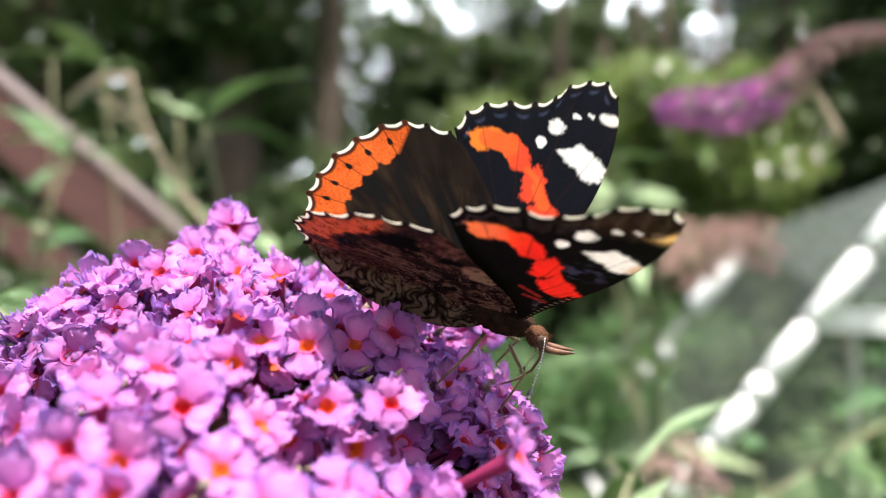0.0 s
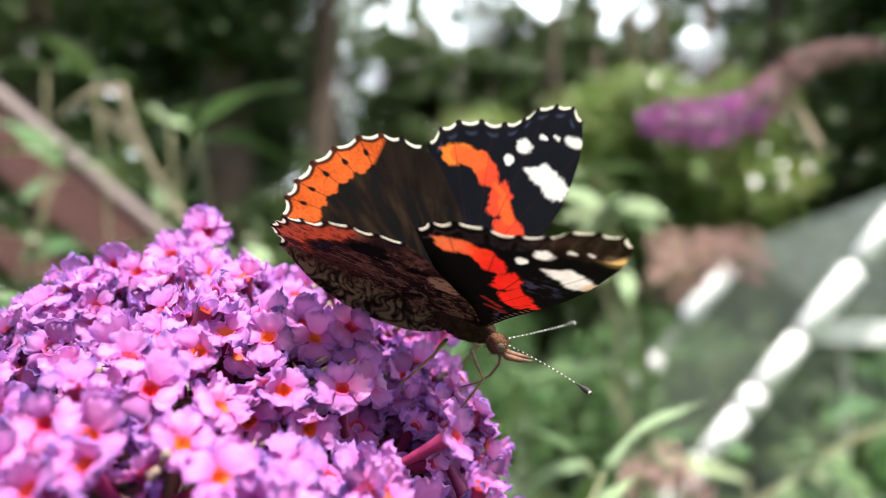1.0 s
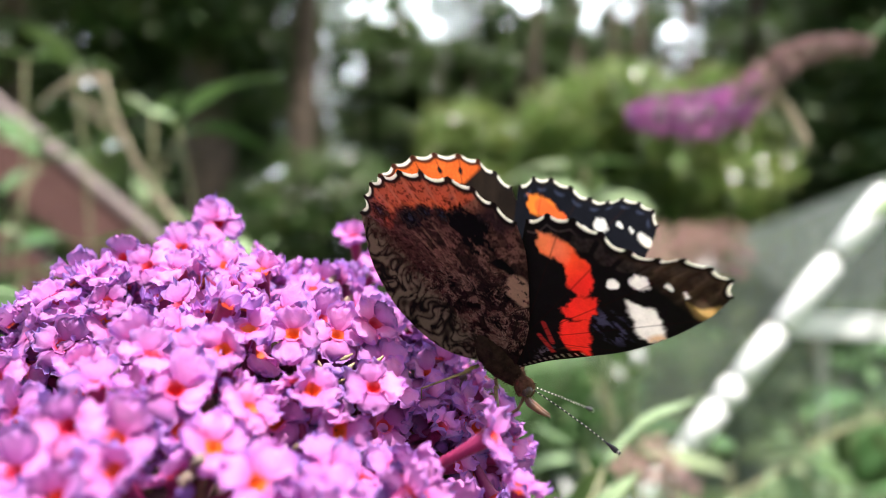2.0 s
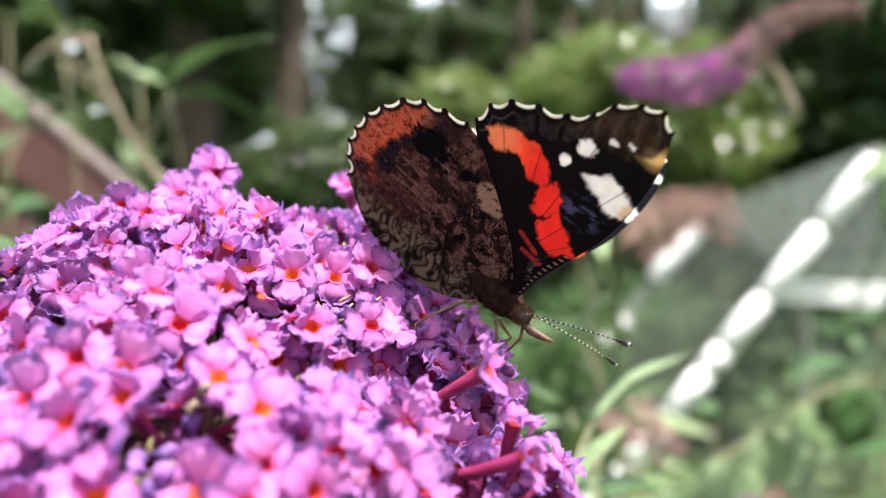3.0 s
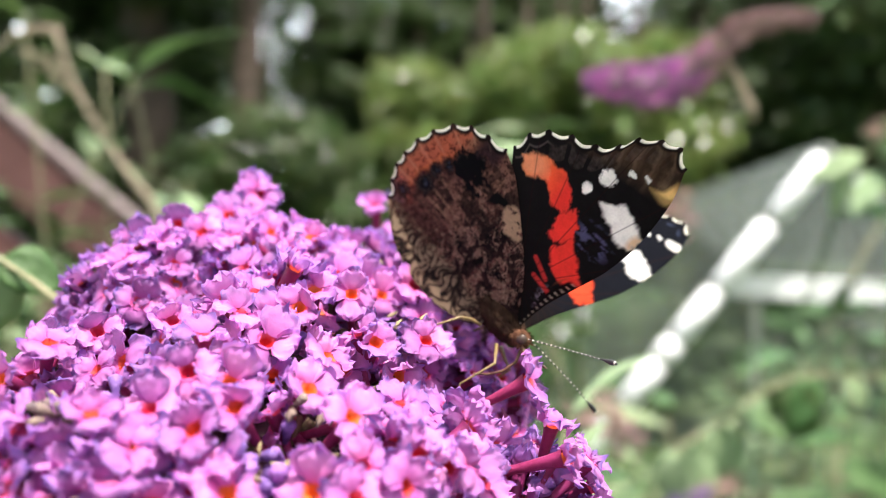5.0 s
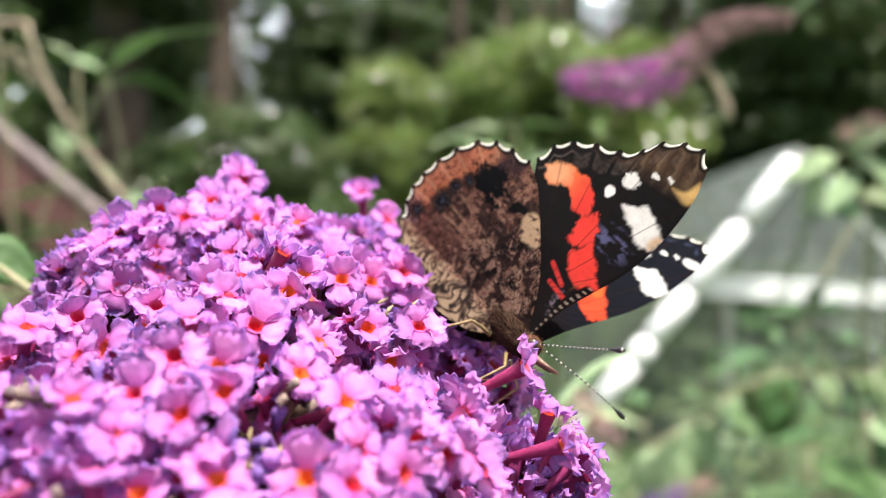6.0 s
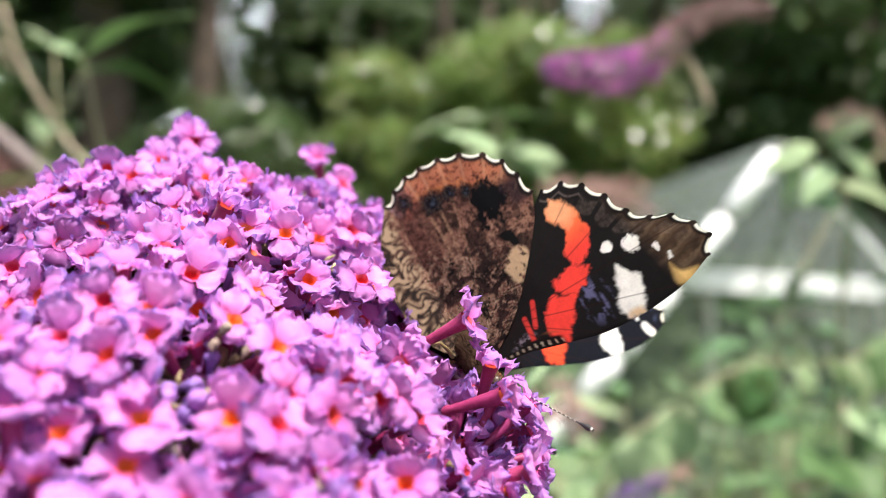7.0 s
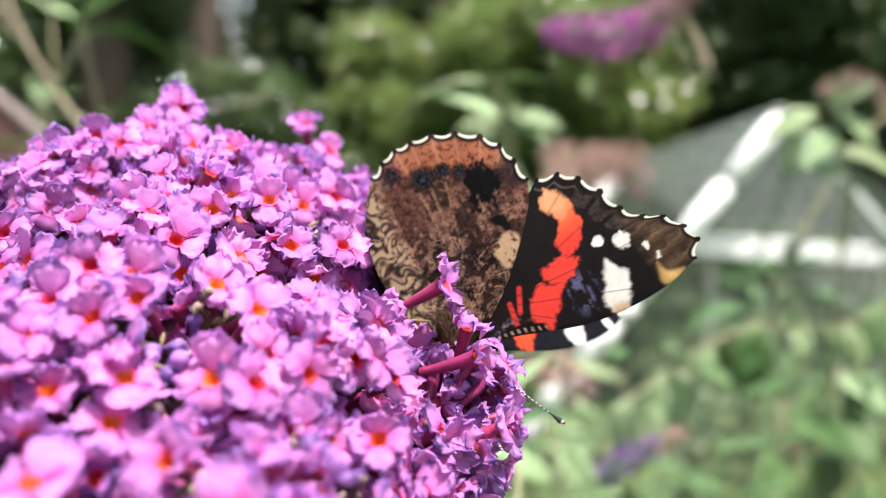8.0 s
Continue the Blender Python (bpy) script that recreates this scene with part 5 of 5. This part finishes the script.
        col = over(col, disc(xy + 3.0 * np.c_[s2, s1], -18.0, 12.0, 3.4, 2.2, 0.25), (0.008, 0.007, 0.009))
        col = over(col, np.clip((-14.2 - xy[:, 0] + s1) / 1.5, 0, 1) * np.clip((xy[:, 0] + 19.5) / 1.5, 0, 1) * np.clip((3.2 - rim + s2) / 1, 0, 1) * outer * 0.8, (0.035, 0.022, 0.028))
        col = over(col, np.clip((1.25 - rim) / 0.4, 0, 1) * outer * np.clip(0.7 + s2, 0, 1) * 0.75, (0.03, 0.02, 0.02))
        cream = inside(xy + 0.35 * np.c_[s2, s1], CREAM, 0.4) * np.clip(1 - np.clip(s2 * 5 - 0.9, 0, 1), 0, 1)
        col = over(col, disc(xy + 1.5 * np.c_[s2, s1], -11.9, 12.4, 1.7, 1.3, 0.4), (0.008, 0.007, 0.008))
        col = over(col, cream, (0.66, 0.45, 0.27))
    return fringe(np.clip(col, 0.008, 1), rim, vein, outer)


PAINTED = {}


def wing(name, plan, paint, side, z0, parent, label):
    """Two sheets of scales, upper and lower, closed at the edge. x runs forward, y out to the side, z up through the wing; metres."""
    n1, n2, n3, NV = 130, 260, 130, 96
    ends = (plan["outer"][0],), (plan["inner"][0],), (plan["front"][0],)
    loop = np.vstack([smooth_line((*plan[k], *e), n) for k, e, n in zip(("front", "outer", "inner"), ends, (n1, n2, n3))])
    along = np.r_[np.zeros(n1), np.linspace(0, 1, n2), np.zeros(n3)]
    outer = np.r_[np.zeros(n1), np.ones(n2), np.zeros(n3)]
    vein = np.sin(math.pi * plan["veins"] * along)
    heart = np.array(plan["heart"])
    way = loop - heart
    reach = np.hypot(*way.T)
    loop = loop + way / reach[:, None] * (outer * 0.6 * (0.55 - np.abs(vein)))[:, None]
    reach = np.hypot(*(loop - heart).T)
    v = 1 - (1 - np.linspace(0.02, 1, NV)) ** 1.25
    xy = heart + v[:, None, None] * (loop - heart)[None]
    n = len(loop)
    rim = ((1 - v)[:, None] * reach[None]).ravel()
    flat = xy.reshape(-1, 2)
    veins, outers = np.tile(vein, NV), np.tile(outer, NV)
    camber = 1.3 * (((flat[:, 0] + 12.5) / 14) ** 2 - 1) * np.clip(flat[:, 1] / 12, 0, 1) + 0.10 * veins * (rim < 4) * (1 - rim / 4)
    camber += 0.55 * np.minimum(flat[:, 1], 0) - 1.5 * np.clip((-15 - flat[:, 0]) / 10, 0, 1) * np.clip(flat[:, 1] / 13.5, 0, 1)
    verts, cols, faces = [], [], []
    for sheet, dz, upper in ((0, 0.05, True), (1, -0.05, False)):
        edge = np.clip(rim / 0.6, 0.15, 1)
        verts.append(np.c_[flat[:, 0] + 0.5, side * flat[:, 1], camber + z0 + dz * edge] * MM)
        if (name, upper) not in PAINTED:
            PAINTED[name, upper] = paint(flat, rim, veins, outers, upper)
        cols.append(PAINTED[name, upper])
        k0, flip = sheet * n * NV, (side > 0) == upper
        for i in range(NV - 1):
            for j in range(n):
                q = (k0 + i * n + j, k0 + i * n + (j + 1) % n, k0 + (i + 1) * n + (j + 1) % n, k0 + (i + 1) * n + j)
                faces.append(q if flip else q[::-1])
        ring = tuple(k0 + j for j in range(n))
        faces.append(ring if not flip else ring[::-1])
    last = (NV - 1) * n
    faces += [(last + j, last + (j + 1) % n, last + n * NV + (j + 1) % n, last + n * NV + j) for j in range(n)]
    me = bpy.data.meshes.new(name)
    me.from_pydata(np.vstack(verts).tolist(), [], faces)
    pigment(me, np.vstack(cols))
    return link_data(name, me, WING, parent, label)


fly = tagged(new("butterfly"), "black butterfly with orange-red bands and white spots feeding on the flower", "butterfly")
WINGS = []
for side in (-1, 1):
    for name, plan, paint, z0, label in (("forewing", FORE, paint_fore, 0.16, "black forewing with red band and white spots"), ("hindwing", HIND, paint_hind, -0.1, "brown hindwing with orange-red margin")):
        WINGS.append((side, name, wing(name, plan, paint, side, z0, fly, label)))

BODY, NECK = Vector((-0.9, -1.0, 0.8)) * MM, Vector((-1.67, -3.5, 1.77)) * MM
bm = bmesh.new()
ball(bm, (-0.3 * MM, 0, -0.7 * MM), (4.2 * MM, 1.9 * MM, 2.1 * MM), seg=28, rings=18)
for v in bm.verts:
    v.co += 0.00035 * noise.noise_vector(v.co * 1500)
hair = random.Random(5)
for _ in range(420):
    d = Vector((hair.gauss(0, 1), hair.gauss(0, 1), hair.gauss(0, 1))).normalized()
    p = Vector(((-0.3 + 4.1 * d.x) * MM, 1.85 * d.y * MM, (-0.7 + 2.05 * d.z) * MM))
    q = p + (d + Vector((-0.7, 0, 0.1))) * hair.uniform(0.5, 1.1) * MM
    o = d.orthogonal() * 0.05 * MM
    bm.faces.new([bm.verts.new(v) for v in (p - o, p + o, q)])
part("thorax", bm, FUR, fly, "dark furry thorax").location = BODY
bm = bmesh.new()
tube(bm, [(x * MM, 0, z * MM) for x, z in ((-3.2, -0.3), (-5, 0.0), (-7.5, 0.3), (-10, 0.5), (-12.5, 0.6), (-14.5, 0.6), (-15.6, 0.6))], [r * MM for r in (1.0, 1.2, 1.3, 1.25, 1.05, 0.7, 0.2)], 20)
for v in bm.verts:
    v.co += 0.0002 * noise.noise_vector(v.co * 1500) + Vector((0, 0, 0.00012 * math.sin(v.co.x * 4200)))
part("abdomen", bm, FUR, fly, "dark brown banded abdomen")
bm = bmesh.new()
ball(bm, (4.5 * MM, 0, -1.2 * MM), (1.3 * MM, 1.35 * MM, 1.25 * MM), seg=20, rings=14)
for v in bm.verts:
    v.co += 0.0002 * noise.noise_vector(v.co * 2500)
for _ in range(160):
    d = Vector((hair.gauss(0, 1), hair.gauss(0, 1), hair.gauss(0, 1))).normalized()
    p = Vector(((4.5 + 1.25 * d.x) * MM, 1.3 * d.y * MM, (-1.2 + 1.2 * d.z) * MM))
    q = p + (d + Vector((0.3, 0, -0.1))) * hair.uniform(0.3, 0.7) * MM
    o = d.orthogonal() * 0.05 * MM
    bm.faces.new([bm.verts.new(v) for v in (p - o, p + o, q)])
skull = part("head", bm, HEADFUR, fly, "small brown furry head")
skull.location = NECK
ANTENNAE = []
for y in (-1, 1):
    bm = bmesh.new()
    ball(bm, (4.8 * MM, y * 1.0 * MM, -1.1 * MM), (0.68 * MM, 0.55 * MM, 0.72 * MM), seg=16, rings=10)
    part("eye", bm, EYEMAT, skull, "dark brown compound eye")
    bm = bmesh.new()
    tube(bm, [(5.2 * MM, y * 0.45 * MM, -1.8 * MM), (6.4 * MM, y * 0.55 * MM, -2.0 * MM), (8.0 * MM, y * 0.5 * MM, -1.7 * MM), (9.4 * MM, y * 0.35 * MM, -1.2 * MM)], [0.32 * MM, 0.42 * MM, 0.34 * MM, 0.08 * MM], 8)
    part("palp", bm, CHITIN, skull, "pale brown furry palp")
    bm = bmesh.new()
    tip = (10.2, -10.2, 5.6) if y < 0 else (10.85, 10.9, 1.4)
    pts = arc((0, 0, 0), Vector(tip) * MM, (0.4 * MM, 0, 0.3 * MM), 62)
    tube(bm, pts, [(0.072 if k < 52 else 0.085 + 0.042 * (k - 51) if k < 58 else 0.32 if k < 60 else 0.2) * MM for k in range(62)], 7, [(0 if k % 3 else 1) if k < 51 else (1 if k > 59 else 0) for k in range(61)])
    feeler = part("antenna", bm, (BLACK, PALE), skull, "banded antenna with pale-tipped black club")
    feeler.location = (5.2 * MM, y * 0.5 * MM, -0.5 * MM)
    ANTENNAE.append((feeler, Vector(tip), y))
bm = bmesh.new()
tube(bm, [(x * MM, 0, z * MM) for x, z in ((5.4, -2.0), (6.2, -3.6), (6.0, -5.6), (5.0, -7.4), (3.6, -8.8))], [0.22 * MM, 0.2 * MM, 0.18 * MM, 0.15 * MM, 0.1 * MM], 7)
part("proboscis", bm, CHITIN, skull, "thin brown feeding tube")
for y in (-1, 1):
    for x0, (kx, ky, kz), (fx, fy, fz) in ((1.8, (4.2, 4.2, -4.6), (3.4, 5.2, -9.5)), (-1.6, (-3.0, 5.0, -4.0), (-5.0, 6.2, -8.8))):
        bm = bmesh.new()
        tube(bm, [(x0 * MM, y * 1.3 * MM, -3.2 * MM), ((x0 + kx) / 2 * MM, y * (ky * 0.6) * MM, (kz + 0.6) * MM), (kx * MM, y * ky * MM, kz * MM), ((kx + fx) / 2 * MM, y * (ky + fy) / 2 * MM, (kz + fz) / 2 * MM), (fx * MM, y * fy * MM, fz * MM), ((fx + 0.9) * MM, y * (fy + 0.3) * MM, (fz - 0.7) * MM)], [0.26 * MM, 0.26 * MM, 0.2 * MM, 0.15 * MM, 0.12 * MM, 0.08 * MM], 7)
        part("leg", bm, LEGMAT, fly, "thin yellowish brown leg").location = BODY

# seconds; place in mm from the first eye; turn; near and far wing's lift
FLIGHT = [
    (0.0, 8.11, 98.86, -8.12, 25.32, 22.66, 9.56, 49.75, 57.38),
    (0.5, 8.13, 97.47, -8.02, 23.53, 22.14, 11.95, 49.45, 54.21),
    (1.0, 9.67, 96.07, -9.29, 27.85, 25.06, 11.47, 50.24, 54.66),
    (2.3, 10.63, 98.50, -16.41, 15.59, 51.03, 6.23, 55.83, 53.97),
    (2.5, 10.78, 97.72, -17.03, 12.85, 50.65, 2.66, 55.96, 56.39),
    (3.0, 11.03, 95.36, -13.77, -0.10, 39.25, -17.46, 58.67, 56.80),
    (3.5, 10.36, 92.03, -12.75, -6.55, 36.42, -22.53, 58.38, 56.60),
    (4.0, 8.13, 90.42, -14.35, -14.52, 45.09, -29.94, 62.23, 59.46),
    (4.5, 7.05, 89.26, -14.03, -16.26, 40.12, -35.05, 64.12, 61.41),
    (5.0, 6.82, 89.12, -14.88, -20.83, 42.85, -38.08, 62.96, 62.12),
    (6.3, 10.14, 87.15, -21.99, -39.03, 36.24, -51.26, 69.91, 71.90),
    (6.5, 10.76, 85.44, -25.16, -39.98, 43.92, -48.00, 65.65, 64.91),
    (7.0, 10.50, 86.96, -27.03, -41.97, 51.43, -48.24, 67.01, 65.11),
    (7.5, 11.04, 87.24, -28.82, -49.91, 54.51, -52.27, 67.44, 64.75),
    (8.0, 9.98, 84.06, -28.72, -49.31, 55.82, -44.81, 65.80, 65.01),
]


# seconds and the way each antenna points from the head; they hang at first, then swing forward
HANG = ((-0.232, -0.973, -0.011), (0.216, 0.641, -0.733))
SWAY = (
    ((0.5, 0.522, -0.828, 0.205), (1.0, 0.436, -0.833, 0.341), (2.5, 0.478, -0.802, 0.359), (3.0, 0.68, -0.61, 0.408), (3.5, 0.639, -0.653, 0.407), (4.0, 0.614, -0.704, 0.358),
     (4.5, 0.699, -0.581, 0.417), (5.0, 0.693, -0.598, 0.403), (6.5, 0.688, -0.658, 0.305), (7.0, 0.715, -0.619, 0.324), (7.5, 0.728, -0.642, 0.239), (8.0, 0.683, -0.715, 0.148)),
    ((0.5, 0.734, 0.644, 0.215), (1.0, 0.704, 0.704, 0.094), (2.5, 0.759, 0.641, 0.11), (3.0, 0.781, 0.624, 0.03), (3.5, 0.757, 0.65, 0.076), (4.0, 0.764, 0.644, 0.034),
     (4.5, 0.72, 0.692, 0.057), (5.0, 0.709, 0.705, -0.025), (6.5, 0.665, 0.698, 0.265), (7.0, 0.604, 0.773, 0.192), (7.5, 0.568, 0.811, 0.143), (8.0, 0.576, 0.81, 0.111)),
)


def motions():
    walk(fly, [(t, pose(x * MM, y * MM, EYE + z * MM, rx, ry, rz)) for t, x, y, z, rx, ry, rz, _, _ in FLIGHT])
    for side, name, ob in WINGS:
        # one hindwing hangs lower and one stands higher while the wings are spread
        walk(ob, [(r[0], pose(0, side * 1.2 * MM, 0, side * ((r[7] if side < 0 else r[8]) + (side * 3.9 if name == "hindwing" and r[0] < 2 else 0)), 0, 0)) for r in FLIGHT])
    for ob, tip, y in ANTENNAE:
        k = 0 if y < 0 else 1
        put = Matrix.Translation((5.2 * MM, y * 0.5 * MM, -0.5 * MM))
        rows = [(0.0, *HANG[k]), (0.12, *HANG[k])] + list(SWAY[k])
        walk(ob, [(t, put @ tip.rotation_difference(Vector(way)).to_matrix().to_4x4()) for t, *way in rows])


motions()
